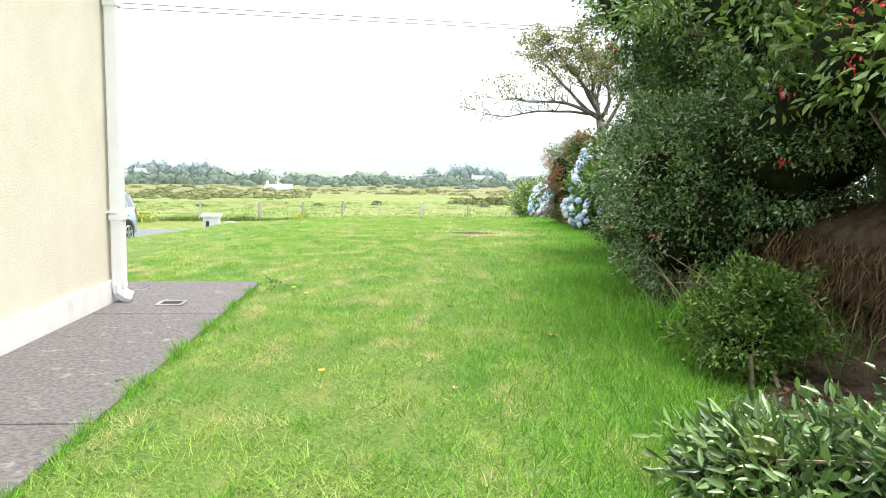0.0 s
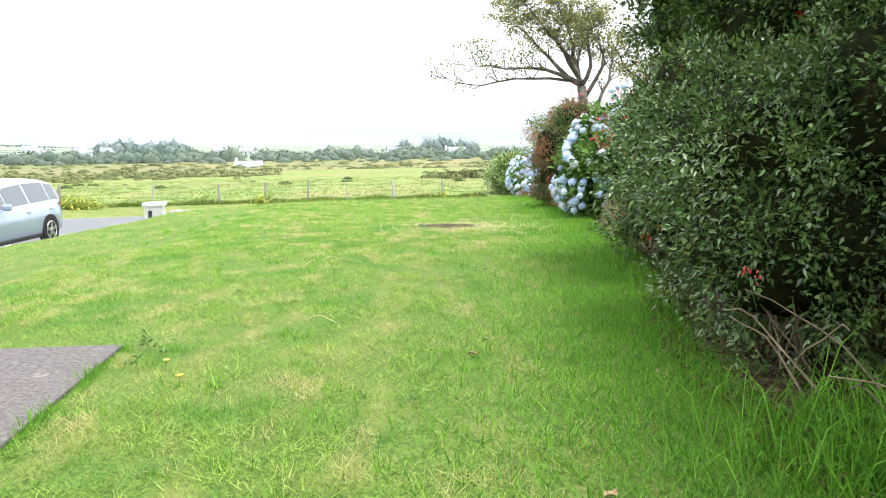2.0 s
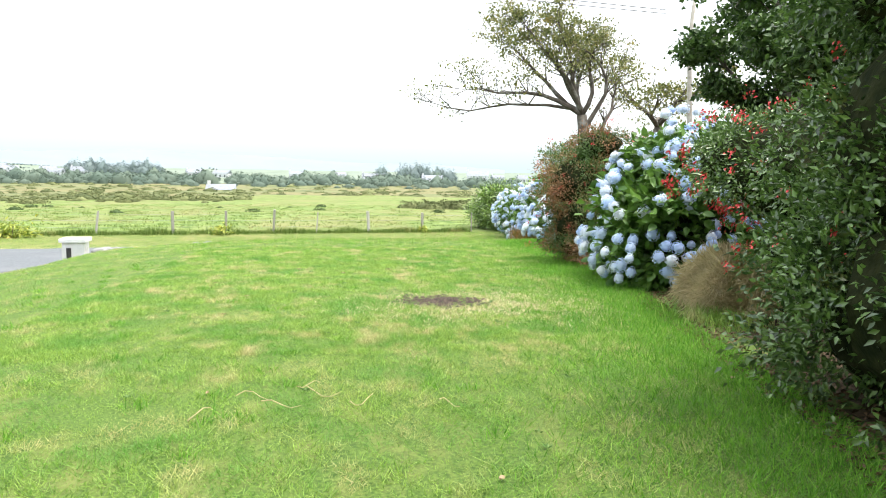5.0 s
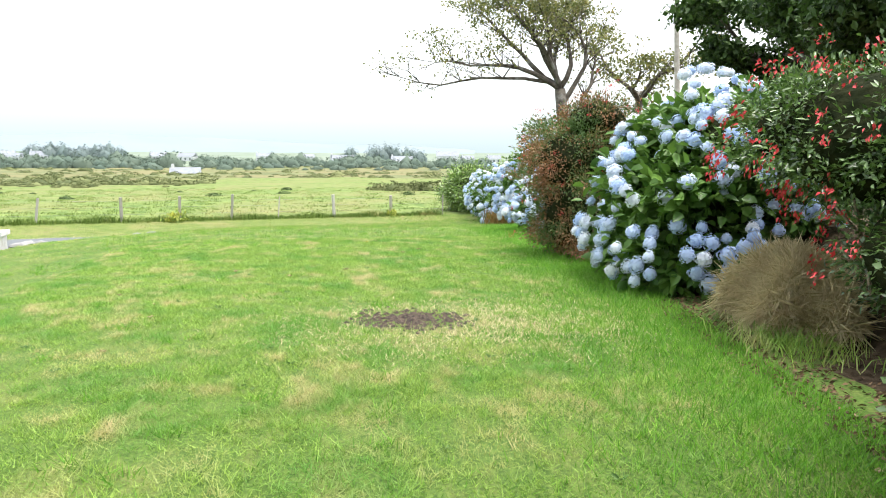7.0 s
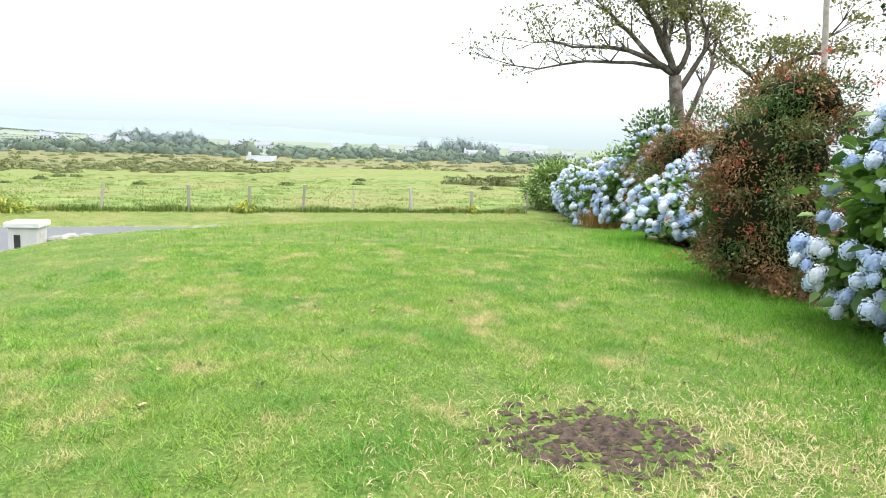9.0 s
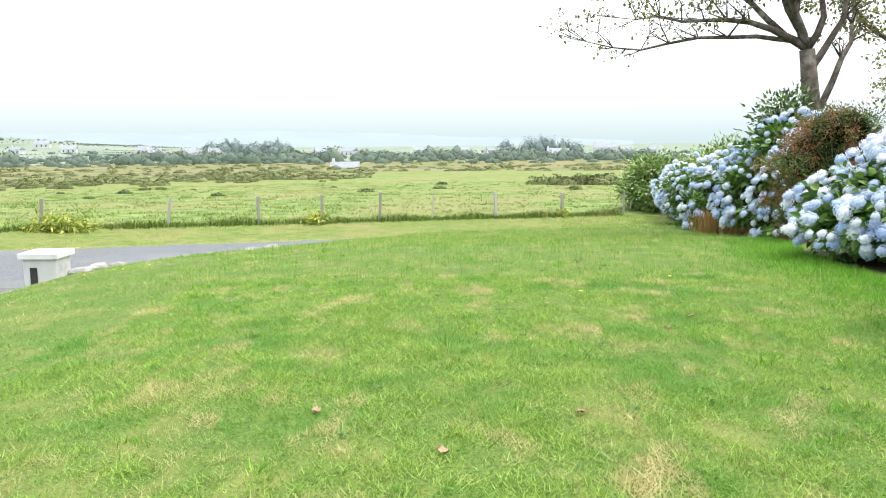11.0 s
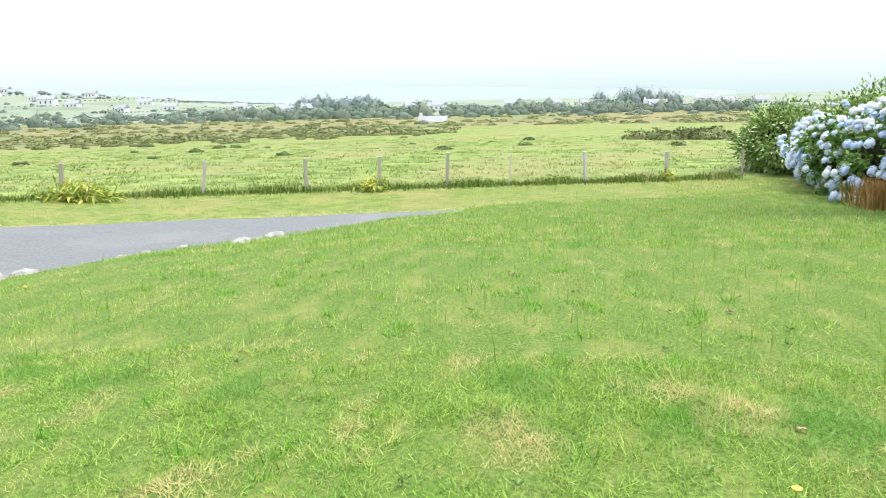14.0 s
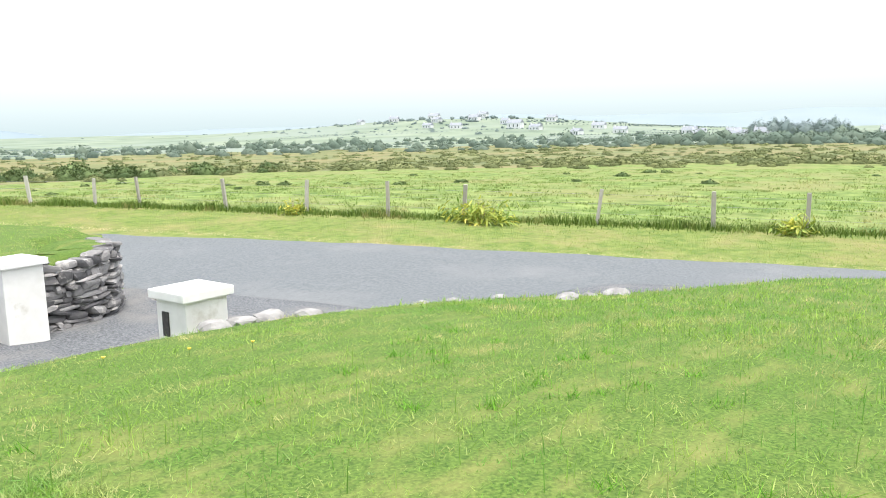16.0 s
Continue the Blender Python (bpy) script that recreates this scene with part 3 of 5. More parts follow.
for i, s in enumerate(np.arange(0, cum[-1], 0.25)):
    x, y = along_wall(s)
    x2, y2 = along_wall(s + 0.1)
    t = Vector((float(x2 - x), float(y2 - y), 0)).normalized()
    nrm = Vector((-t.y, t.x, 0))
    base = float(drive_z(y)) - 0.1
    p0 = Vector((float(x), float(y), 0)) + nrm * 0.06
    p1 = p0 + nrm * 0.5
    for p, z in ((p0, base), (p0, -1.10), (p1, -1.10), (p1, base)):
        core_v.append((p.x + 12.4, p.y - 27, z + 1.6))
    if i:
        a = (i - 1) * 4
        for k in range(3):
            core_f.append((a + k, a + k + 1, a + k + 5, a + k + 4))
raw("core", core_v, core_f, M_BANK, stone_wall)
turf_v, turf_f = [], []
for i, s in enumerate(np.arange(0, cum[-1], 0.12)):
    x, y = along_wall(s)
    x2, y2 = along_wall(s + 0.1)
    t = Vector((float(x2 - x), float(y2 - y), 0)).normalized()
    nrm = Vector((-t.y, t.x, 0))
    for j, (o, dz) in enumerate(((0.02 + 0.05 * math.sin(s * 5) + 0.04 * math.sin(s * 13), -0.10), (0.10 + 0.05 * math.sin(s * 5), 0.0), (0.35, 0.035), (0.75, 0.01), (1.0, -0.12))):
        p = Vector((float(x), float(y), 0)) + nrm * o
        turf_v.append((p.x + 12.4, p.y - 27, 1.6 - 1.0 + dz + 0.10 * sstep(25, 31, float(y)) + 0.015 * math.sin(s * 7 + j)))
    if i:
        a = (i - 1) * 5
        for k in range(4):
            turf_f.append((a + k, a + k + 1, a + k + 6, a + k + 5))
raw("turf_edge", turf_v, turf_f, M_LAWN, stone_wall, smooth=True)
s, count, stones_extra = 0.0, 0, []
zrow = {}
level = -2.2
while level < -0.93:
    hrow = rs.uniform(0.05, 0.15)
    s = rs.uniform(0, 0.3)
    while s < cum[-1] - 0.2:
        wlen = 0.10 + 0.52 * rs.random() ** 2.0
        x, y = along_wall(s + wlen / 2)
        x2, y2 = along_wall(s + wlen / 2 + 0.1)
        if level + hrow * 0.6 > drive_z(y) and level < -1.02 + 0.07 * math.sin(s * 2.3) + 0.12 * sstep(25, 31, y):
            ang = math.degrees(math.atan2(float(y2 - y), float(x2 - x)))
            hh = hrow * rs.uniform(0.85, 1.5)
            ob = new("stone", stone_variants[rs.integers(9)])
            ob.parent = stone_wall
            t = Vector((math.cos(radians(ang)), math.sin(radians(ang)), 0))
            off = Vector((t.y, -t.x, 0)) * rs.uniform(-0.05, 0.05)
            ob.matrix_basis = pose(float(x) + 12.4 + off.x, float(y) - 27 + off.y, level + hrow / 2 + 1.6, rs.normal() * 5, rs.normal() * 6, ang + rs.normal() * 6) @ Matrix.Diagonal((wlen * 1.06, rs.uniform(0.28, 0.4), hh, 1))
            count += 1
        s += wlen
    level += hrow * 0.93


def boulder(at, size, label, seed, flat=0.42, material=None, group="stones along the lawn edge"):
    bm = bmesh.new()
    bmesh.ops.create_icosphere(bm, subdivisions=2, radius=0.5)
    for v in bm.verts:
        q = v.co.copy()
        v.co *= 1 + 0.35 * noise.noise(q * 3 + Vector((seed, 0, 0)))
        v.co.z *= flat
    ob = part("border_stone", bm, material or M_BOULDER, None, label)
    ob.matrix_world = pose(at[0], at[1], at[2] + size * flat * 0.08, 0, 0, seed * 57) @ Matrix.Diagonal((size, size * 0.8, size, 1))
    return tagged(ob, label, "stone", group)


for i, (x, y, sz) in enumerate(((-6.67, 29.94, 0.36), (-6.81, 29.5, 0.44), (-5.1, 33.6, 0.24), (-4.9, 33.97, 0.46), (-5.1, 33.03, 0.42), (-5.9, 32.6, 0.24), (-6.15, 31.9, 0.22), (-6.3, 31.5, 0.2), (-6.75, 28.75, 0.42), (-6.8, 29.15, 0.34))):
    boulder((x, y, float(lawn_z(x, y)) - 0.02), sz, "pale grey boulder on the grass edge of the drive", i + 1.3)
for i, xx in enumerate((-3.9, -3.4, -2.9)):
    yy = (38.2 - ND[0] * xx) / ND[1]
    boulder((xx, yy, float(land(xx, yy)) - 0.02), 0.22 + 0.22 * (i * 0.37 % 1), "small pale stone in the grass edge by the lane", i + 21.3, 0.30)
boulder((-13.6, 31.9, -2.1), 0.7, "flat grey slab lying at the foot of the wall", 31.0, 0.22, M_STONE)

# ---- pasture fence ----


def fence_point(s, n=FENCE_N):
    return s * 0.926 + n * ND[0], s * 0.377 + n * ND[1]


fence = empty("pasture_fence", (0, 50, -2.2))
tagged(fence, "post and wire fence of weathered posts along the pasture", "fence", kind="structure")
PB = bm_box(-0.055, -0.05, -0.25, 0.055, 0.05, 1.22, bevel=0.014)
post_me = bpy.data.meshes.new("post")
PB.to_mesh(post_me)
PB.free()
post_me.materials.append(M_POST)
posts_at = [-26.05 - 3.1 * k for k in range(9, 0, -1)] + [-26.05, -23.5, -21.6, -17.8, -14.35, -12.07, -8.02, -4.55, -1.27, 1.55, 6.08, 9.65, 12.3, 14.83, 17.27, 20.43, 23.9, 27.34]
rs2 = np.random.default_rng(9)
for sp in posts_at:
    x, y = fence_point(sp)
    ob = new("post", post_me)
    ob.parent = fence
    thin = 0.55 if sp in (17.27, 27.34) else rs2.uniform(0.9, 1.25)
    ob.matrix_basis = pose(x, y - 50, float(land(x, y)) + 2.2, rs2.normal() * 3.0, rs2.normal() * 3.2, 22 + rs2.normal() * 8) @ Matrix.Diagonal((thin, thin, rs2.uniform(0.92, 1.06), 1))
for hz in (0.35, 0.68, 0.98):
    bm = bmesh.new()
    pts = []
    for sp in posts_at:
        x, y = fence_point(sp, FENCE_N + 0.06)
        pts.append((x, y - 50, float(land(x, y)) + 2.2 + hz))
    tube(bm, pts, [0.004] * len(pts), 3)
    part("wire", bm, M_WIRE, fence)

# ---- cars ----


def loft(stations, ring):
    """stations: list of closed rings of points; skins them."""
    bm = bmesh.new()
    rings = [[bm.verts.new(p) for p in r] for r in stations]
    k = len(rings[0])
    for a, b in zip(rings, rings[1:]):
        for i in range(k if ring else k - 1):
            bm.faces.new((a[i], a[(i + 1) % k], b[(i + 1) % k], b[i]))
    if ring:
        bm.faces.new(rings[0][::-1])
        bm.faces.new(rings[-1])
    bmesh.ops.recalc_face_normals(bm, faces=bm.faces)
    return bm


def car(name, at, rz, paint, label, length, height, width, wheel_r, base, hood, belt, prof, plate_mat, tow=False, rim_mat=None):
    """prof: (x, z) knots of the roof line from nose to tail; x is 0 at the nose."""
    c = empty(name, at, rz)
    tagged(c, label, "car")
    px, pz = [p[0] for p in prof], [p[1] for p in prof]
    W = width / 2
    rim_mat = rim_mat or M_ALLOY
    ax_f = (length - base) * 0.46
    ax_r = ax_f + base

    def top(x):
        return float(np.interp(x, px, pz))

    def half(x):
        e = min(x, length - x)
        return W * (1 - 0.30 * max(0, 1 - e / 0.55) ** 2.2)

    def belt_z(x):
        return min(belt + 0.10 * (x / length), top(x) - 0.02)

    xs = [0.0, 0.04, 0.12, 0.3, 0.5] + [length * k / 26 for k in range(4, 24)] + [length - 0.35, length - 0.2, length - 0.08, length]
    xs = sorted(set(round(v, 3) for v in xs))
    st = []
    for x in xs:
        h, b, t = half(x), belt_z(x), top(x)
        low = 0.20 + 0.12 * max(0, 1 - min(x, length - x) / 0.5)
        cab = max(0.0, t - b)
        tw = h - 0.05 - cab * 0.36
        tw2 = max(0.1, h - 0.02 - cab * 0.40 - 0.12)
        half_ring = [(h * 0.86, low), (h * 0.985, low + 0.10), (h, 0.48), (h * 0.995, 0.62), (h * 0.975, b - 0.02), (h * 0.955, b), (tw, b + cab * 0.86), (tw2, b + cab * 0.975), (tw2 * 0.5, t + 0.012), (0, t + 0.018)]
        ring = [(-y, x, z) for y, z in half_ring] + [(y, x, z) for y, z in half_ring[-2::-1]]
        st.append(ring)
    bm = loft(st, True)
    body = part("body", bm, paint, c, smooth=True)
    # glass, a little proud of the body, at both sides, front and back
    knots = [v for v in xs if top(v) > belt_z(v) + 0.10]
    cab0, cab1 = knots[0], knots[-1]

    def side_pane(x0, x1, sgn, lo=0.06, hi=0.82):
        rows = []
        for x in np.linspace(x0, x1, 7):
            h, b, t = half(x), belt_z(x), top(x)
            cab = max(0.0, t - b)
            tw = h - 0.05 - cab * 0.36
            row = []
            for f in (lo, (lo + hi) / 2, hi):
                g = f / 0.86
                yy = (h * 0.955) * (1 - g) + tw * g
                row.append((sgn * (yy + 0.006), float(x), b + cab * f))
            rows.append(row)
        return loft(rows, False)

    fr, bk = cab0 + 0.32, cab1 - 0.06
    m1, m2, m3 = fr + (bk - fr) * 0.16, fr + (bk - fr) * 0.48, fr + (bk - fr) * 0.80
    for sgn in (-1, 1):
        for a, b in ((fr, m1 - 0.03), (m1 + 0.02, m2 - 0.04), (m2 + 0.04, m3 - 0.03), (m3 + 0.03, bk)):
            part("side_window", side_pane(a, b, sgn), M_GLASS_SIDE, c, smooth=True)
        part("sill_trim", bm_box(min(sgn * W * 0.93, sgn * (W + 0.008)), ax_f + 0.42, 0.2, max(sgn * W * 0.93, sgn * (W + 0.008)), ax_r - 0.42, 0.29, bevel=0.02), M_PLASTIC, c)
        mir = bmesh.new()
        box(mir, -0.10, -0.06, -0.07, 0.10, 0.06, 0.08, bevel=0.04)
        bmesh.ops.translate(mir, verts=mir.verts, vec=(sgn * (W + 0.09), fr + 0.22, belt + 0.09))
        part("wing_mirror", mir, paint, c, smooth=True)
        for xh in (m1 + 0.75, m2 + 0.85):
            part("door_handle", bm_box(min(sgn * W * 0.97, sgn * (W + 0.012)), xh, belt - 0.13, max(sgn * W * 0.97, sgn * (W + 0.012)), xh + 0.18, belt - 0.095, bevel=0.01), paint, c)

    def end_glass(x0, x1):
        rows = []
        for x in np.linspace(x0, x1, 6):
            h, b, t = half(x), belt_z(x), top(x)
            cab = max(0.0, t - b)
            tw2 = max(0.1, h - 0.02 - cab * 0.40 - 0.12)
            rows.append([(v * tw2, float(x), t + 0.012 + 0.010 * (1 - abs(v)) + 0.006 - 0.02 * abs(v) ** 3 * 0.6) for v in (-1, -0.6, -0.2, 0.2, 0.6, 1)])
        return loft(rows, False)

    part("windscreen", end_glass(prof[2][0] + 0.08, prof[3][0] - 0.06), M_GLASS_DARK, c, smooth=True)
    part("rear_window", end_glass(prof[-3][0] + 0.05, prof[-2][0] - 0.06), M_GLASS_REAR, c, smooth=True)
    # wheels with arches
    for xw in (ax_f, ax_r):
        for sgn in (-1, 1):
            arch = bmesh.new()
            bmesh.ops.create_cone(arch, cap_ends=True, segments=28, radius1=wheel_r + 0.065, radius2=wheel_r + 0.065, depth=0.10, matrix=pose(sgn * (W - 0.042), xw, wheel_r + 0.02, 0, 90, 0))
            part("wheel_arch", arch, M_PLASTIC, c)
            tyre = bmesh.new()
            bmesh.ops.create_cone(tyre, cap_ends=True, segments=32, radius1=wheel_r, radius2=wheel_r, depth=0.20, matrix=pose(sgn * (W - 0.085), xw, wheel_r, 0, 90, 0))
            bmesh.ops.bevel(tyre, geom=[e for e in tyre.edges if len(e.link_faces) == 2 and any(len(f.verts) > 4 for f in e.link_faces)], offset=0.03, segments=2, affect="EDGES")
            wheel = part("wheel", tyre, M_TYRE, c)
            rim = bmesh.new()
            for k in range(5):
                a = k * 2 * math.pi / 5
                r1 = bmesh.ops.create_cube(rim, size=1, matrix=Matrix.Translation((sgn * (W + 0.018), xw, wheel_r)) @ Matrix.Rotation(a, 4, "X") @ Matrix.Translation((0, 0, wheel_r * 0.36)) @ Matrix.Diagonal((0.018, 0.085, wheel_r * 0.66, 1)))
            bmesh.ops.create_cone(rim, cap_ends=True, segments=16, radius1=0.07, radius2=0.05, depth=0.03, matrix=pose(sgn * (W + 0.022), xw, wheel_r, 0, 90, 0))
            part("rim", rim, rim_mat, wheel)
            ring = bmesh.new()
            pts = [(sgn * (W + 0.014), xw + wheel_r * 0.7 * math.cos(a), wheel_r + wheel_r * 0.7 * math.sin(a)) for a in np.linspace(0, 2 * math.pi, 25)]
            tube(ring, pts, [0.018] * 25, 5)
            part("rim", ring, rim_mat, wheel)
    # lamps, grille, bumper, plates
    for sgn in (-1, 1):
        hl = bmesh.new()
        box(hl, -0.19, -0.17, -0.055, 0.19, 0.12, 0.055, bevel=0.045)
        bmesh.ops.translate(hl, verts=hl.verts, vec=(sgn * (W - 0.30), 0.24, hood - 0.12))
        part("headlight", hl, M_LAMP, c, smooth=True)
        tail_x, tail_z = [p[0] for p in prof[-3:]], [p[1] for p in prof[-3:]]

        def lamp_band(z_lo, z_hi):
            rows = []
            for i, x in enumerate(np.linspace(length - 0.52, length - 0.09, 7)):
                g = 0.25 + 0.75 * min(1.0, i / 4)
                mid = z_hi - (z_hi - z_lo) * 0.45
                rows.append([(sgn * (half(x) * 0.985 + 0.012 - max(0.0, z - belt_z(x)) * 0.2), float(x), z) for z in (mid + (z_lo - mid) * g, mid, mid + (z_hi - mid) * g)])
            for u in (0.95, 0.8, 0.62):
                rows.append([(sgn * half(length - 0.06) * u, float(np.interp(-z, [-v for v in tail_z], tail_x)) + 0.014, z) for z in (z_lo, (z_lo + z_hi) / 2, z_hi)])
            return loft(rows, False)

        lamp = part("tail_light", lamp_band(belt - 0.11, belt + 0.10), M_TAIL, c, smooth=True)
        part("reflector", lamp_band(belt - 0.16, belt - 0.115), M_LAMP_DARK, lamp, smooth=True)
    part("grille", bm_box(-0.48, -0.014, hood - 0.36, 0.48, 0.05, hood - 0.19, bevel=0.03), M_PLASTIC, c)
    part("air_intake", bm_box(-0.62, -0.012, 0.24, 0.62, 0.05, 0.38, bevel=0.02), M_PLASTIC, c)
    if tow:
        bm = bmesh.new()
        tube(bm, [(0, length - 0.05, 0.33), (0, length + 0.24, 0.30), (0, length + 0.30, 0.36), (0, length + 0.30, 0.50)], [0.022, 0.022, 0.022, 0.03], 8)
        part("tow_bar", bm, M_PLASTIC, c, "black tow bar")
    part("rear_bumper", bm_box(-W * 0.72, length - 0.08, 0.3, W * 0.72, length + 0.02, 0.42, bevel=0.02), M_PLASTIC, c)
    part("number_plate", bm_box(-0.26, -0.022, 0.42, 0.26, -0.012, 0.53), plate_mat, c)
    part("number_plate", bm_box(-0.26, length + 0.01, 0.60, 0.26, length + 0.02, 0.71), plate_mat, c)
    return c


M_PLASTIC = mat("black_plastic_trim", (0.012, 0.012, 0.013), (0.025, 0.025, 0.026), 0.55, 20, 4)
M_TYRE = mat("rubber_tyre", (0.012, 0.012, 0.012), (0.022, 0.022, 0.022), 0.85, 30, 4)
M_ALLOY = mat("alloy_rim", (0.55, 0.56, 0.58), None, 0.3, metal=0.9)
M_LAMP = mat("clear_lamp_glass", (0.55, 0.57, 0.6), None, 0.08, spec=0.8)
M_LAMP_DARK = mat("smoked_lamp_plastic", (0.05, 0.012, 0.012), None, 0.15, spec=0.6)
M_DARK_ALLOY = mat("dark_alloy_rim", (0.10, 0.10, 0.11), (0.3, 0.3, 0.32), 0.35, 14, 3, metal=0.6)
M_TAIL = mat("red_lamp_plastic", (0.32, 0.006, 0.006), (0.5, 0.014, 0.012), 0.12, 9, 3, spec=0.7, coat=0.6)
M_PAINT_S = mat("silver_blue_paint", (0.38, 0.46, 0.58), (0.42, 0.50, 0.62), 0.22, 1.5, 3, metal=0.45, coat=0.7)
M_PAINT_R = mat("dark_red_paint", (0.115, 0.003, 0.012), (0.15, 0.005, 0.017), 0.3, 1.5, 3, coat=0.5, spec=0.3)
M_PLATE = mat("white_number_plate", (0.72, 0.73, 0.75), None, 0.4)

MPV = [(0, 0.62), (0.10, 0.80), (0.98, 1.06), (2.05, 1.60), (2.9, 1.66), (3.7, 1.63), (4.25, 1.52), (4.55, 1.06), (4.62, 0.72)]
car("silver_car", (-9.95, 20.45, -1.22), -6, M_PAINT_S, "pale silver-blue people carrier parked on the drive", 4.62, 1.66, 1.84, 0.325, 2.76, 0.86, 0.97, MPV, M_PLATE, True)
HATCH = [(0, 0.60), (0.09, 0.77), (1.22, 1.03), (2.15, 1.48), (2.65, 1.56), (3.2, 1.53), (3.75, 1.40), (4.38, 1.06), (4.5, 0.72)]
car("red_car", (-34.1, 31.28, float(land(-36, 30.6)) - 0.01), 115, M_PAINT_R, "dark red hatchback parked on the mown verge", 4.5, 1.56, 1.9, 0.34, 2.76, 0.84, 0.96, HATCH, M_PLATE, rim_mat=M_DARK_ALLOY)

# ---- shrubs of the hedge ----


def shrub(name, at, lobes, n, leaf, size, label, category, seed, inner=0.70, flowers=None, stems=14, leaf_w=0.45, droop=0.2, rough=0.16, spread=0.5, shell=0.72, reach=1.5, full=False):
    """A leafy shrub: lobes are ellipsoids about its foot."""
    rng = np.random.default_rng(seed)
    at = (at[0], at[1], float(land(at[0], at[1])) if at[2] is None else at[2])
    c = empty(name, at)
    tagged(c, label, category)
    per = 56
    k = 0.9 * size * reach
    P, q = lobe_points([(*lb[:3], *(r - k for r in lb[3:])) for lb in lobes], max(8, n // per), rng, shell, rough)
    P, q = np.repeat(P, per, 0), np.repeat(q, per, 0)
    off = rng.normal(size=P.shape)
    P = P + off * size * reach * np.array((1.0, 1.0, 0.8))
    q = 0.6 * q + 0.55 * off + np.array((0, 0, 0.25))
    ok = P[:, 2] > -0.02
    V, F = leaf_quads(P[ok], q[ok], size, size * leaf_w, rng, droop, spread, full)
    tagged(raw("leaves", V, F, leaf, c), kind="stuff")
    # solid dark lump behind the leaves, painting the shade seen in their gaps
    tagged(part("dark_core", lump_mesh(lobes, inner * 0.88, seed, 2, 0.08), M_INNER, c), kind="stuff")
    bm = bmesh.new()
    for k in range(stems):
        lb = lobes[rng.integers(len(lobes))]
        a, b = rng.uniform(0, 6.28), rng.uniform(0.2, 0.75)
        tip = Vector((lb[0] + lb[3] * b * math.cos(a), lb[1] + lb[4] * b * math.sin(a), max(0.25, lb[2] + lb[5] * rng.uniform(-0.3, 0.6))))
        foot = Vector((lobes[0][0] * 0.7 + rng.normal() * 0.15, lobes[0][1] * 0.7 + rng.normal() * 0.2, -0.05))
        mid = foot.lerp(tip, 0.5) + Vector((rng.normal() * 0.1, rng.normal() * 0.1, 0.15))
        tube(bm, [foot, mid, tip], [0.018, 0.012, 0.004], 4)
    tagged(part("stems", bm, M_TWIG, c), kind="stuff")
    if flowers:
        m, cnt, fl = flowers
        P, q = lobe_points(lobes, cnt, rng, 0.97, rough)
        ok = (P[:, 2] > 0.2) & (q[:, 0] < 0.55)
        P, q = P[ok], q[ok]
        P = P + q * 0.07
        P = np.repeat(P, 11, 0) + rng.normal(size=(len(P) * 11, 3)) * fl * 0.8
        V, F = leaf_quads(P, np.repeat(q, 11, 0) + np.array((0, 0, -0.8)), fl, fl * 0.55, rng, 0.5, 0.5)
        tagged(raw("flowers", V, F, m, c), kind="stuff")
    return c


def head_mesh(seed):
    """A hydrangea mophead: a lumpy ball close-set with small florets."""
    rng = np.random.default_rng(seed)
    n = 84
    i = np.arange(n) + 0.5
    ph, th = np.arccos(1 - 1.8 * i / n), math.pi * (1 + 5 ** 0.5) * i
    q = np.stack((np.cos(th) * np.sin(ph), np.sin(th) * np.sin(ph), np.cos(ph)), 1) + 0.09 * rng.normal(size=(n, 3))
    q /= np.linalg.norm(q, axis=1, keepdims=True)
    lump = 1 + 0.10 * np.sin(3 * q[:, 0] + seed) + 0.08 * np.cos(4 * q[:, 1] + seed) + 0.05 * rng.normal(size=n)
    P = q * (0.5 * lump)[:, None]
    u = np.cross(q, rng.normal(size=(n, 3)))
    u /= np.linalg.norm(u, axis=1, keepdims=True)
    v = np.cross(q, u)
    w = (0.102 * rng.uniform(0.75, 1.25, n))[:, None]
    tilt = q * rng.uniform(-0.03, 0.05, (n, 1))
    V = np.stack((P - q * 0.02, P + u * w + tilt, P + v * w - tilt, P - u * w + tilt, P - v * w - tilt), 1).reshape(-1, 3)
    k = np.arange(n)[:, None] * 5
    F = np.concatenate([k + np.array((0, a, a % 4 + 1)) for a in range(1, 5)], 0)
    bm = bmesh.new()
    bmesh.ops.create_icosphere(bm, subdivisions=1, radius=0.43)
    bm.verts.ensure_lookup_table()
    BV = np.array([tuple(x.co) for x in bm.verts])
    BF = np.array([[x.index for x in f.verts] for f in bm.faces]) + len(V)
    bm.free()
    ob = raw("flower_head", np.concatenate((V, BV)), np.concatenate((F, BF)), M_F_BLUE)
    me = ob.data
    bpy.data.objects.remove(ob)
    return me


HEADS = [head_mesh(k) for k in range(4)]


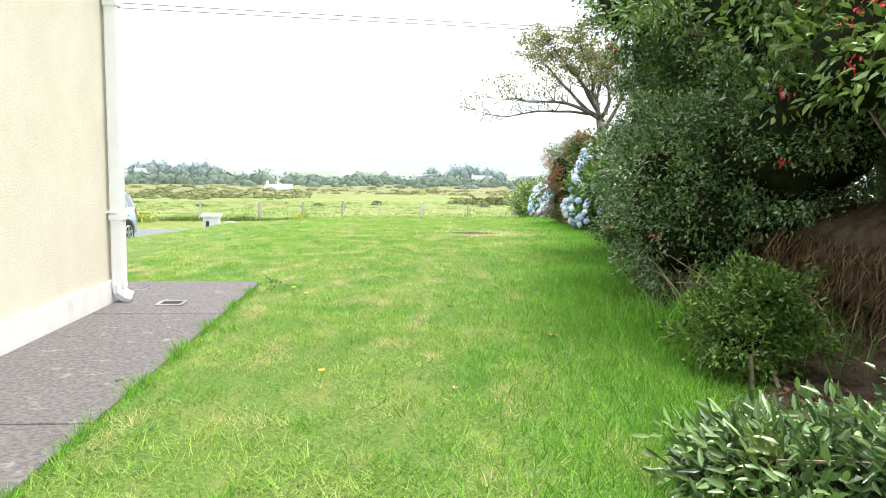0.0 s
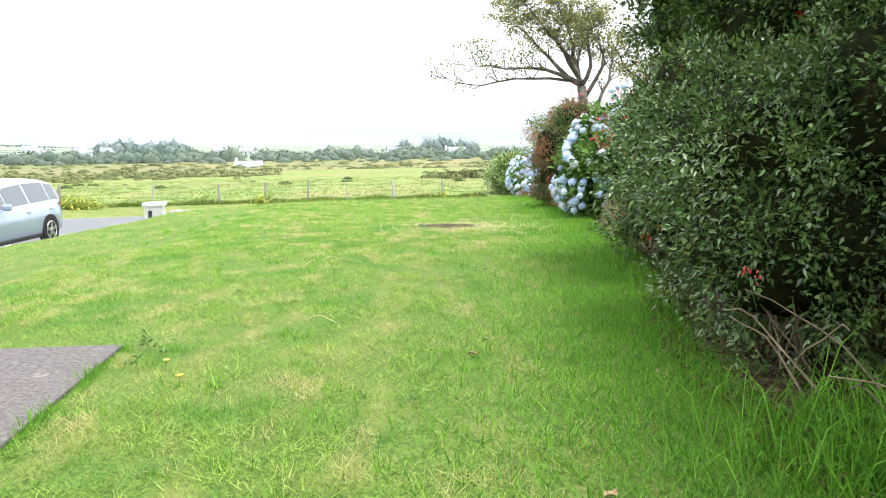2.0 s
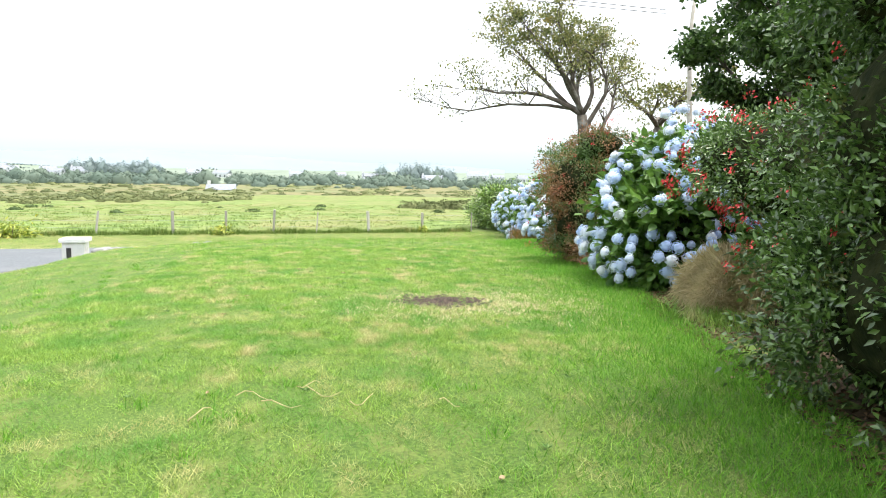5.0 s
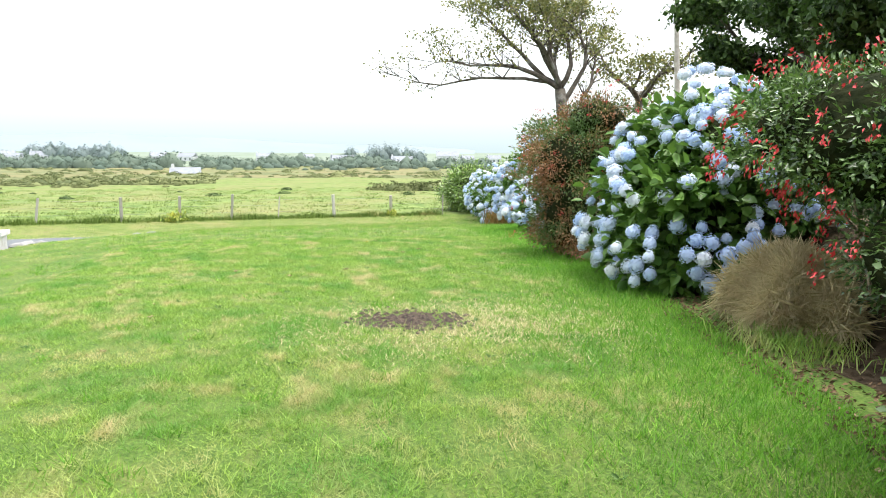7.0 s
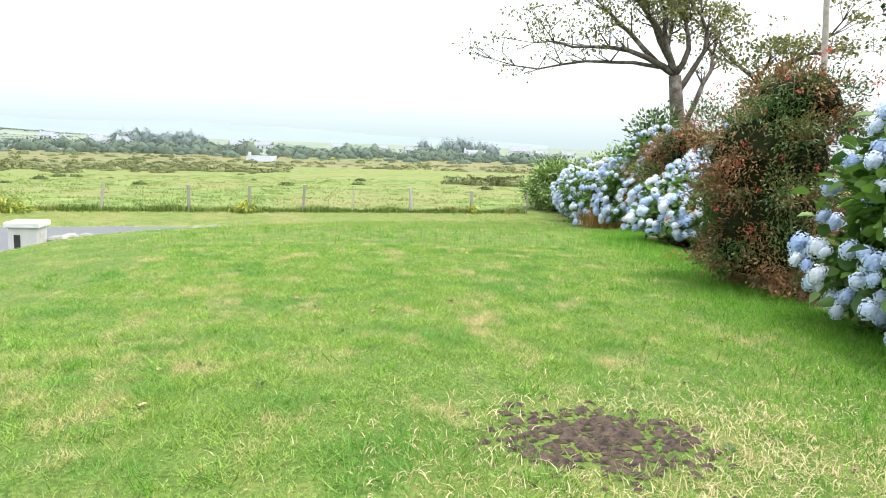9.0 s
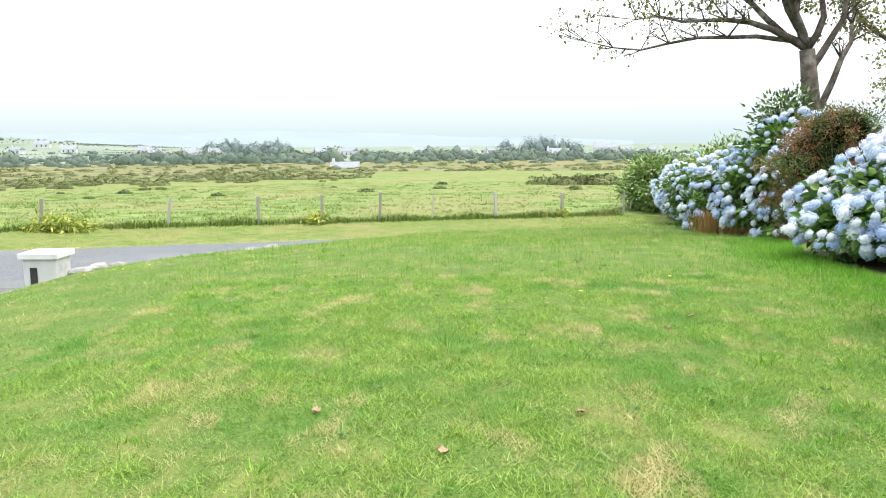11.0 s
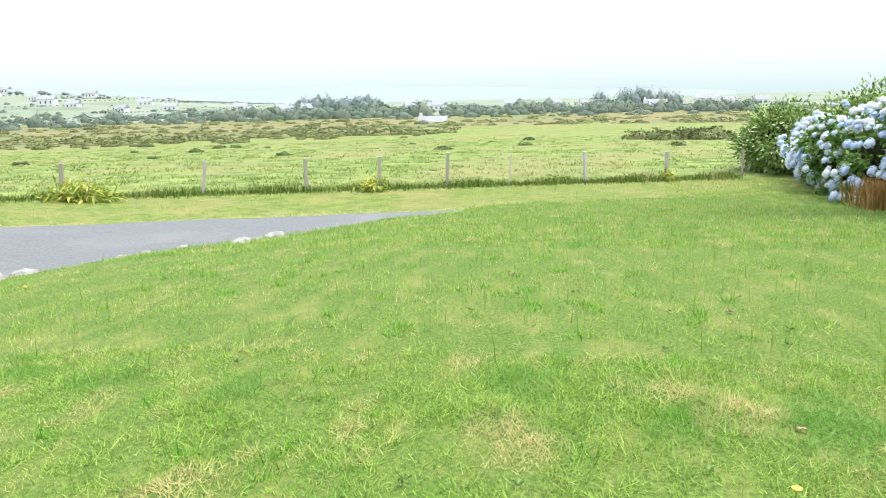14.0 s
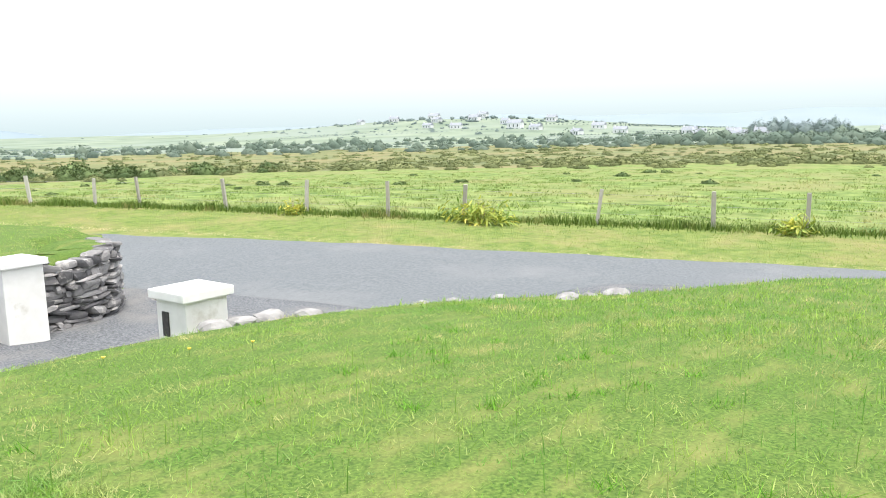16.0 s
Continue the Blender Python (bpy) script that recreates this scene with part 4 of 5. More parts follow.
def hydrangea(at, lobes, n, heads, label, seed, size=0.2, bare=0.0):
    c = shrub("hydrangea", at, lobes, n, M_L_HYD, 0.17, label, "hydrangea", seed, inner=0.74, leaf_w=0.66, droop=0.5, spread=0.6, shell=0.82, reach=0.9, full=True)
    tagged(c, group="hydrangeas along the hedge")
    rng = np.random.default_rng(seed + 100)
    P, q = lobe_points([(a, b, c2, r1 + 0.12, r2 + 0.12, r3 + 0.1) for a, b, c2, r1, r2, r3 in lobes], heads * 6, rng, 0.99, 0.16)
    ok = (P[:, 2] > 0.14) & (q @ np.array((-0.75, -0.55, 0.35)) > -0.3)
    P, q = P[ok], q[ok]
    kept = []
    for p, d in zip(P, q):
        if len(kept) >= heads:
            break
        if all((p[0] - k[0]) ** 2 + (p[1] - k[1]) ** 2 + (p[2] - k[2]) ** 2 > (size * 0.66) ** 2 for k, _ in kept):
            kept.append((p, d))
    for p, d in kept:
        ob = new("flower_head", HEADS[rng.integers(4)])
        ob.parent = c
        k = size * rng.uniform(0.72, 1.25)
        way = (Vector(d) + Vector((0, 0, 0.5))).normalized()
        ob.matrix_basis = Matrix.LocRotScale(Vector(p) + way * 0.05, way.to_track_quat("Z", "Y"), (k, k, k * 0.82))
    return c


# near end of the hedge
shrub("low_shrub", (0.9, 3.45, None), [(-0.25, 0.05, 0.1, 0.42, 0.5, 0.24), (0.2, -0.2, 0.2, 0.45, 0.5, 0.27), (0.7, 0.2, 0.2, 0.45, 0.5, 0.30)], 8000, M_L_GREY, 0.08, "low grey-green shrub with purple flower spikes at the lawn edge", "shrub", 11, flowers=(M_F_PURPLE, 6, 0.022), leaf_w=0.30, inner=0.5, reach=0.9, full=True, stems=3)
shrub("small_shrub", (1.36, 5.35, -0.12), [(-0.05, 0, 0.26, 0.36, 0.40, 0.30), (0.12, 0.1, 0.46, 0.27, 0.32, 0.26)], 10000, M_L_YEL, 0.04, "small yellow-green shrub on bare earth under the hedge", "shrub", 12, inner=0.5, rough=0.4, reach=1.1, full=True, stems=4)
shrub("escallonia_shrub", (2.28, 8.35, None), [(0.0, -0.1, 0.72, 1.0, 1.15, 0.72), (0.05, 0.3, 1.25, 1.05, 1.25, 0.75), (0.5, -0.6, 1.55, 1.0, 1.2, 0.8)], 46000, M_L_GREY, 0.055, "rounded small-leaved evergreen shrub with a few red flowers", "shrub", 13, rough=0.24, shell=0.74, flowers=(M_F_RED, 26, 0.03), inner=0.86)
shrub("fuchsia_hedge", (3.0, 6.2, None), [(-0.2, -0.9, 2.2, 1.2, 1.5, 1.2), (-0.35, 0.5, 2.9, 1.4, 1.4, 1.2), (0.3, -2.8, 2.3, 1.2, 1.4, 1.4), (0.4, 2.6, 2.6, 1.5, 1.5, 1.3), (1.3, 0, 1.4, 0.8, 3.2, 1.2), (-0.55, -0.6, 1.4, 0.8, 1.1, 0.55), (-0.35, -1.7, 1.25, 0.8, 0.9, 0.6)], 56000, M_L_MID, 0.094, "tall dark green overhanging shrub with scattered red flowers", "shrub", 14, rough=0.34, shell=0.72, flowers=(M_F_RED, 90, 0.035), inner=0.84, leaf_w=0.42, full=True)
shrub("evergreen_shrub", (3.35, 11.3, None), [(-0.15, 0.0, 0.75, 1.05, 1.6, 0.95), (0.0, 0.4, 1.7, 1.1, 1.5, 1.05), (-0.05, 0.9, 0.5, 0.8, 0.8, 0.65), (0.3, -0.8, 2.5, 1.2, 1.3, 1.0), (0.2, 0.7, 2.9, 1.15, 1.4, 1.0), (-0.45, 0.2, 3.6, 1.2, 1.3, 0.75)], 84000, M_L_DARK, 0.064, "dense dark evergreen shrub leaning over the lawn", "shrub", 15, rough=0.32, shell=0.74, flowers=(M_F_RED, 50, 0.03), inner=0.86, leaf_w=0.5)
shrub("fuchsia", (4.45, 14.75, None), [(-0.2, -0.25, 0.40, 0.82, 0.8, 0.62), (-0.15, 0.4, 1.2, 1.05, 1.25, 0.72), (-0.35, 1.0, 1.3, 0.8, 0.85, 0.52), (0.5, 0.2, 1.35, 1.0, 1.2, 0.7)], 24000, M_L_DARK, 0.062, "fuchsia bush hung with red flowers", "fuchsia", 16, flowers=(M_F_RED, 190, 0.042), inner=0.82)
hydrangea((4.65, 18.5, None), [(0, 0, 0.7, 1.18, 1.45, 0.9), (0.15, 0.1, 1.5, 1.0, 1.35, 0.74), (-0.25, -0.3, 0.35, 0.98, 1.1, 0.5)], 11000, 200, "tall hydrangea with large blue mophead flowers", 17, 0.168)
shrub("bronze_shrub", (4.2, 21.8, None), [(-0.02, 0, 0.7, 0.9, 1.05, 0.85), (-0.05, 0.1, 1.5, 0.9, 1.0, 0.78), (0.2, 0.0, 2.15, 0.62, 0.7, 0.48)], 40000, M_L_RED, 0.055, "bronze-leaved fuchsia bush between the hydrangeas", "shrub", 18, rough=0.3, inner=0.8, flowers=(M_F_RED, 110, 0.025), leaf_w=0.4)
hydrangea((5.95, 27.2, None), [(0.1, -0.5, 0.6, 1.1, 1.3, 0.7), (0.1, 0.6, 0.6, 1.05, 1.2, 0.72), (0.65, 0.2, 1.3, 0.85, 1.2, 0.66), (-0.3, 0, 0.36, 0.95, 1.3, 0.44)], 9000, 300, "broad hydrangea covered in blue and white mopheads", 19, 0.165)
shrub("bronze_shrub", (6.75, 32.0, None), [(0.0, 0, 0.8, 0.85, 1.1, 0.85), (0.1, 0.2, 1.65, 0.88, 1.0, 0.8), (0.35, -0.1, 2.3, 0.75, 0.85, 0.5)], 30000, M_L_RED, 0.062, "bronze and green fuchsia bush in the flowering hedge", "shrub", 20, rough=0.3, inner=0.8, flowers=(M_F_RED, 30, 0.025), leaf_w=0.4)
hydrangea((8.2, 37.0, None), [(-0.1, -1.6, 1.1, 1.2, 1.7, 1.25), (0, 0.8, 1.1, 1.25, 1.8, 1.3), (0.3, 0, 2.1, 1.1, 2.2, 0.9), (-0.15, -0.3, 0.45, 1.1, 2.6, 0.6)], 8000, 300, "long bank of pale blue hydrangea flowers", 21, 0.195)
hydrangea((8.95, 46.0, None), [(-0.1, -2.6, 1.3, 1.3, 2.0, 1.35), (0.0, 0.5, 1.2, 1.35, 2.2, 1.35), (0.4, 3.5, 1.0, 1.25, 2.0, 1.1), (0.9, 6.4, 0.75, 1.1, 1.8, 0.9)], 9000, 300, "hydrangea bank with blue mopheads down to the fence", 22, 0.22)
shrub("green_shrub", (11.0, 57.0, None), [(-1.2, 0, 1.3, 2.0, 2.4, 1.6), (1.2, -3.5, 1.7, 2.0, 2.2, 1.8), (2.6, 1.5, 1.5, 2.2, 2.0, 1.7)], 36000, M_L_MID, 0.21, "bright green shrub growing beside the pasture fence", "shrub", 23)
shrub("laurel_shrub", (9.2, 38.6, None), [(-0.5, 0, 2.4, 0.95, 1.0, 1.0), (0.6, 0.4, 2.1, 0.9, 1.0, 0.9), (1.5, 0.0, 2.0, 0.8, 0.9, 0.85)], 5000, M_L_DARK, 0.17, "dark laurel behind the hydrangeas at the tree foot", "shrub", 24, leaf_w=0.5)


def blades(name, P, heights, width, material, rng, lean=0.25, parent=None, label="", category="", segs=1):
    """Grass: tapering blades, of one triangle each (segs 0) or three."""
    n = len(P)
    a = rng.uniform(0, 6.283, n)
    s = np.stack((np.cos(a), np.sin(a), np.zeros(n)), 1)
    b = rng.uniform(0, 6.283, n)
    ln = np.stack((np.cos(b), np.sin(b), np.zeros(n)), 1) * (lean * heights * rng.uniform(0.2, 1.4, n))[:, None]
    up = np.zeros((n, 3))
    up[:, 2] = heights
    w = (width * rng.uniform(0.7, 1.3, n))[:, None]
    mid = P + ln * 0.35 + up * 0.55
    tip = P + ln + up * (1 - 0.35 * np.minimum(1, np.linalg.norm(ln, axis=1) / (heights + 1e-6)))[:, None]
    if segs == 0:
        V = np.stack((P - s * w * 0.5, P + s * w * 0.5, tip), 1).reshape(-1, 3)
        return tagged(raw(name, V, np.arange(3 * n).reshape(-1, 3), material, parent, label), label, category, kind="stuff")
    V = np.stack((P - s * w * 0.5, P + s * w * 0.5, mid + s * w * 0.38, tip, mid - s * w * 0.38), 1).reshape(-1, 3)
    k = np.arange(n)[:, None] * 5
    F = np.concatenate((k + np.array((0, 1, 2)), k + np.array((0, 2, 4)), k + np.array((4, 2, 3))), 0)
    ob = raw(name, V, F, material, parent, label)
    return tagged(ob, label, category, kind="stuff")


def on_land(x, y, lift=0.0):
    return np.stack((x, y, land(x, y) + lift), 1)


# bare earth and arching dead twigs under the overhanging shrub
bank = part("earth_bank", lump_mesh([(0.1, 0, 0.1, 0.55, 1.5, 0.55), (0.2, 1.5, 0.1, 0.6, 1.2, 0.5)], 1.0, 5.0, 3, 0.22), M_BANK, None, smooth=True)
bank.matrix_world = pose(2.85, 4.9, float(land(2.85, 4.9)) - 0.3)
tagged(bank, "bare dark earth bank under the overhanging shrubs", "bank")
rw = np.random.default_rng(44)
k = 2600
a = rw.uniform(-1.5, 3.0, k)
P = np.stack((2.50 - 0.30 * rw.random(k) ** 2, 4.9 + a, rw.uniform(0.02, 0.62, k)), 1)
v, f = leaf_quads(P, np.tile(np.array((-0.25, 0.0, 0.1)), (k, 1)), 0.26, 0.007, rw, 0.9, 0.3)
tagged(raw("hanging_roots", v, f, mat("dry_root", (0.09, 0.055, 0.028), (0.30, 0.20, 0.10), 0.9, 8, 4, island=0.7)), "matted brown roots and dead stems hanging over the earth bank", "roots", kind="stuff")
for i in range(26):
    bm = bmesh.new()
    L = rw.uniform(0.35, 1.0)
    dx, dy = rw.normal(-0.35, 0.25), rw.normal(0, 0.45)
    tube(bm, [(dx * f * L, dy * f * L + 0.03 * math.sin(f * 7 + i), L * (1.1 * f - 0.55 * f * f) + 0.02 * math.sin(f * 9 + i * 2)) for f in np.linspace(0, 1, 7)], [0.009, 0.008, 0.007, 0.006, 0.005, 0.004, 0.003], 5)
    ob = part("dead_twig", bm, M_TWIG)
    tx, ty = rw.uniform(1.6, 2.3), rw.uniform(5.6, 8.0)
    ob.matrix_world = pose(tx, ty, float(land(tx, ty)) - 0.02)
    tagged(ob, "thin bare arching twig under the overhanging shrub", "twig", "dead twigs under the hedge")

# dry grass mound under the fuchsia, crocosmia, lilies by the fence
rg = np.random.default_rng(40)
mound = empty("dry_grass_mound", (3.6, 15.8, float(land(3.6, 15.8))))
tagged(mound, "mound of dry straw-coloured grass on the earth bank", "grass mound")
part("hump", lump_mesh([(0.3, 0, 0.1, 0.42, 0.68, 0.56)], 0.80, 3.0, 3, 0.3), M_STRAW, mound)
k = 9000
a, b = rg.uniform(0, 6.283, k), rg.uniform(0, 1.4, k)
q = np.stack((np.cos(a) * np.sin(b), np.sin(a) * np.sin(b), np.cos(b)), 1)
P = q * np.array((0.46, 0.74, 0.58)) * (0.82 + 0.14 * np.sin(a * 5 + 2 * b) + 0.1 * rg.random(k))[:, None] + np.array((0.28, 0, 0.06))
V, F = leaf_quads(P, q * np.array((0.55, 0.55, 0.1)), 0.40, 0.012, rg, 0.75, 0.95)
tagged(raw("dry_blades", V, F, M_STRAW, mound), kind="stuff")
k = 700
blades("green_blades", np.stack((rg.normal(-0.1, 0.22, k), rg.normal(-0.6, 0.3, k), np.full(k, 0.0)), 1), rg.uniform(0.08, 0.28, k), 0.009, M_BLADE, rg, 0.9, mound)
croc = empty("crocosmia_clump", (7.75, 40.9, float(land(7.75, 40.9))))
tagged(croc, "clump of orange-brown sword leaves between hydrangeas", "plant")
k = 900
blades("sword_leaves", np.stack((rg.normal(0, 0.25, k), rg.normal(0, 0.6, k), np.zeros(k)), 1), rg.uniform(0.45, 0.95, k), 0.025, leaf_mat("rusty_leaf", (0.18, 0.16, 0.04), (0.36, 0.17, 0.05)), rg, 0.5, croc)


def lily(s, n, size, seed, label):
    x, y = fence_point(s, n)
    rng = np.random.default_rng(seed)
    c = empty("yellowing_plant", (x, y, float(land(x, y))))
    tagged(c, label, "plant", "yellowing plants along the fence")
    m = int(520 * size)
    P = np.stack((rng.normal(0, 0.5 * size, m), rng.normal(0, 0.25, m), np.abs(rng.normal(0.28, 0.2, m)) * min(1.0, size + 0.35)), 1)
    q = P / (np.linalg.norm(P, axis=1, keepdims=True) + 1e-6)
    V, F = leaf_quads(P, q, 0.30, 0.075, rng, 0.5, 0.7)
    tagged(raw("leaves", V, F, M_L_LILY, c), kind="stuff")
    bm = bmesh.new()
    for i in range(int(6 * size) + 2):
        p = Vector((rng.normal(0, 0.45 * size), rng.normal(0, 0.2), rng.uniform(0.4, 0.75)))
        tube(bm, [(p.x * 0.6, p.y * 0.6, -0.05), (p.x * 0.8, p.y, p.z * 0.6), p], [0.012, 0.01, 0.006], 4)
    tagged(part("stems", bm, M_TWIG, c), kind="stuff")
    return c


lily(2.35, FENCE_N - 0.9, 1.1, 51, "sprawling yellow and green leafy plant at the fence")
lily(11.9, FENCE_N - 0.7, 0.42, 52, "tall yellowing plant leaning on a fence post")
lily(-4.8, FENCE_N - 0.5, 0.28, 53, "small yellow plant at a fence post")
lily(23.9, FENCE_N - 0.1, 0.25, 54, "small yellow flowering plant by a post")

# ---- trees ----


def tree(name, at, trunk_r, height, fork, spread_lean, n_limbs, leaf, n_leaves, leaf_size, label, seed, sparse=True, crown_bias=(0, 0), limb_len=4.5, low=0.45, splay=0.0):
    rng = np.random.default_rng(seed)
    at = (at[0], at[1], float(land(at[0], at[1])) if at[2] is None else at[2])
    c = empty(name, at)
    tagged(c, label, "tree")
    bm = bmesh.new()
    top = Vector((spread_lean[0], spread_lean[1], fork))
    tube(bm, [(0, 0, -0.2), (top.x * 0.4, top.y * 0.4, fork * 0.5), top], [trunk_r * 1.15, trunk_r * 0.95, trunk_r * 0.85], 9)
    tips = []
    for i in range(n_limbs):
        az = 2 * math.pi * (i + rng.uniform(-0.3, 0.3)) / n_limbs
        el = rng.uniform(low, 1.25)
        d = Vector((math.cos(az) * math.cos(el) + crown_bias[0], math.sin(az) * math.cos(el) + crown_bias[1], math.sin(el))).normalized()
        L = limb_len * rng.uniform(0.75, 1.15)
        p, pts, rad = top.copy(), [top.copy()], [trunk_r * 0.55]
        for k in range(1, 7):
            d = (d + splay * Vector((math.cos(az) + crown_bias[0], math.sin(az) + crown_bias[1], -0.15)) + Vector((rng.normal() * 0.33, rng.normal() * 0.33, rng.normal() * 0.17 - (0.02 if k > 3 else 0)))).normalized()
            p = p + d * L / 6
            pts.append(p.copy())
            rad.append(trunk_r * 0.55 * (1 - k / 6.6))
            if k >= 2:
                for j in range(3):
                    e = (d + Vector((rng.normal(), rng.normal(), rng.normal() * 0.55)) * 0.75).normalized()
                    bl = L * rng.uniform(0.16, 0.36)
                    m1 = p + e * bl * 0.5 + Vector((0, 0, rng.normal() * 0.06))
                    end = p + e * bl + Vector((0, 0, rng.normal() * 0.12))
                    tube(bm, [p, m1, end], [rad[-1] * 0.42 + 0.006, rad[-1] * 0.28 + 0.005, 0.005], 4)
                    tips += [end, m1.lerp(end, 0.5)]
                    for jj in range(2):
                        f = (e + Vector((rng.normal(), rng.normal(), rng.normal() * 0.6)) * 0.8).normalized()
                        e2 = m1 + f * bl * 0.55
                        tube(bm, [m1, e2], [0.012, 0.004], 3)
                        tips.append(e2)
        tube(bm, pts, rad, 7)
        tips.append(p)
    part("trunk", bm, M_BARK, c, smooth=True)
    T = np.array([tuple(t) for t in tips])
    T = T[rng.random(len(T)) < (0.5 if sparse else 1.0)]
    pick = rng.integers(0, len(T), n_leaves)
    P = T[pick] + rng.normal(size=(n_leaves, 3)) * np.array((0.2, 0.2, 0.12)) * (limb_len / 4.5 if not sparse else 1.0)
    q = rng.normal(size=(n_leaves, 3))
    q /= np.linalg.norm(q, axis=1, keepdims=True)
    V, F = leaf_quads(P, q, leaf_size, leaf_size * 0.7, rng, 0.35, 0.5)
    tagged(raw("crown", V, F, leaf, c), kind="stuff")
    return c


def wind_tree(at, trunk_r, fork, limbs, label, seed):
    """A bent tree: limbs are (height of joint, length, way out, way up, depth, sag) and carry upturned twigs with leafy ends."""
    rng = np.random.default_rng(seed)
    c = empty("sycamore_tree", (*at, float(land(*at))))
    tagged(c, label, "tree")
    bm = bmesh.new()
    tube(bm, [(0.15, 0, -0.2), (0.12, 0, 0.5), (0.05, 0.05, fork * 0.55), (-0.25, 0, fork)], [trunk_r * 1.35, trunk_r * 1.1, trunk_r, trunk_r * 0.8], 10)
    part("trunk", bm, M_BARK, c, smooth=True)
    tips = []
    for z, L, ux, uz, uy, sag in limbs:
        bm = bmesh.new()
        p = Vector((0.05 - 0.3 * z / fork, 0, z))
        d = Vector((ux, uy, uz)).normalized()
        thick = trunk_r * (0.42 if uz > 0.3 else 0.28)
        pts, rad = [p.copy()], [thick]
        for k in range(1, 9):
            bend = Vector((rng.normal() * 0.16, rng.normal() * 0.16, rng.normal() * 0.12 + sag * (0.5 - k / 8)))
            d = (d + bend).normalized()
            p = p + d * L / 8
            pts.append(p.copy())
            rad.append(thick * (1 - k / 8.8) + 0.006)
            if k < 3:
                continue
            for j in range(3 if k < 8 else 5):
                e = (d * 0.7 + Vector((rng.normal() * 0.6, rng.normal() * 0.6, 0.45 + rng.normal() * 0.4))).normalized()
                bl = rng.uniform(0.6, 1.5)
                m1 = p + e * bl * 0.5 + Vector((rng.normal() * 0.07, rng.normal() * 0.07, 0))
                end = m1 + (e + Vector((rng.normal() * 0.4, rng.normal() * 0.4, 0.1))).normalized() * bl * 0.5
                tube(bm, [p, m1, end], [rad[-1] * 0.5 + 0.004, 0.016, 0.005], 4)
                tips.append((end, 1.0))
                for jj in range(3):
                    f = (e + Vector((rng.normal(), rng.normal(), rng.normal() * 0.6)) * 0.8).normalized()
                    e2 = m1 + f * bl * rng.uniform(0.3, 0.6)
                    tube(bm, [m1, e2], [0.011, 0.004], 3)
                    tips.append((e2, 0.6))
        tube(bm, pts, rad, 7)
        part("limb", bm, M_BARK, c, smooth=True)
    T = np.array([tuple(t) for t, w in tips])
    high = np.clip((T[:, 2] - fork - 0.3) / 3.2, 0.12, 1.0) * np.array([w for t, w in tips])
    pick = rng.choice(len(T), 10500, p=high / high.sum())
    P = T[pick] + rng.normal(size=(len(pick), 3)) * np.array((0.20, 0.20, 0.11))
    q = rng.normal(size=P.shape)
    q /= np.linalg.norm(q, axis=1, keepdims=True)
    V, F = leaf_quads(P, q, 0.13, 0.09, rng, 0.35, 0.5)
    tagged(raw("crown", V, F, M_L_TREE, c), kind="stuff")
    return c


wind_tree((9.7, 39.1), 0.26, 4.6, [(4.8, 4.5, -0.62, 0.8, 0.1, 0.2), (4.6, 5.2, -0.85, 0.52, -0.15, 0.1), (4.8, 6.4, -0.97, 0.08, -0.1, 0.0), (4.6, 4.0, -0.30, 0.92, 0.25, 0.0), (4.6, 4.1, 0.20, 0.95, -0.2, 0.0), (3.9, 4.9, 0.55, 0.85, 0.1, 0.05),
                          (2.5, 5.6, 0.42, 0.9, 0.0, 0.1), (4.6, 4.0, 0.0, 0.7, 0.6, 0.0), (4.6, 3.8, -0.45, 0.7, -0.55, 0.0), (4.7, 5.4, -0.75, 0.66, 0.35, 0.1)], "wind-shaped tree with bare limbs and thin foliage", 61)
tree("thin_tree", (13.0, 41.0, 0.0), 0.19, 8.0, 3.4, (0.6, 0), 5, M_L_TREE, 2600, 0.16, "slim tree with sparse leaves behind the hedge", 62, limb_len=4.2)
tree("dark_tree", (7.4, 13.0, None), 0.22, 7.0, 2.6, (-0.2, 0.2), 9, M_L_CANOPY, 24000, 0.15, "dense dark-leaved tree rising behind the hedge", 63, sparse=False, limb_len=3.2, low=0.15)
tree("dark_tree", (5.6, 8.2, None), 0.2, 7.0, 2.5, (-0.3, 0.2), 9, M_L_CANOPY, 24000, 0.12, "dark-leaved tree overhanging the near hedge", 64, sparse=False, limb_len=2.9, low=0.15)
tree("dark_tree", (10.6, 24.0, None), 0.25, 7.0, 2.6, (-0.2, 0.2), 10, M_L_CANOPY, 36000, 0.15, "dark-leaved tree behind the hydrangeas", 65, sparse=False, limb_len=3.8, low=0.0)
pole = empty("dead_tree", (12.0, 34.5, float(land(12, 34.5))))
tagged(pole, "pale bare dead trunk standing behind the hedge", "tree trunk")
bm = bmesh.new()
tube(bm, [(0, 0, -0.3), (0.1, 0, 3), (-0.05, 0.1, 6.5), (0.1, 0, 9)], [0.12, 0.10, 0.08, 0.05], 8)
part("trunk", bm, M_PALE_BARK, pole, smooth=True)

# ---- scorched patch, straw and loose leaves on the lawn ----
patch = empty("scorched_patch", (0.78, 16.7, float(land(0.78, 16.7))))
tagged(patch, "scorched bare patch of dark soil in the lawn", "bare patch")
rp = np.random.default_rng(71)
k = 620
a, r = rp.uniform(0, 6.283, k), rp.uniform(0, 1, k) ** 0.8
cx, cy = np.cos(a) * r * 0.5 + 0.13 * rp.normal(size=k), np.sin(a) * r * 0.48 + 0.09 * rp.normal(size=k)
P = np.stack((cx, cy, land(cx + 0.78, cy + 16.7) - patch.location.z + 0.012), 1)
clv, clf = [], []
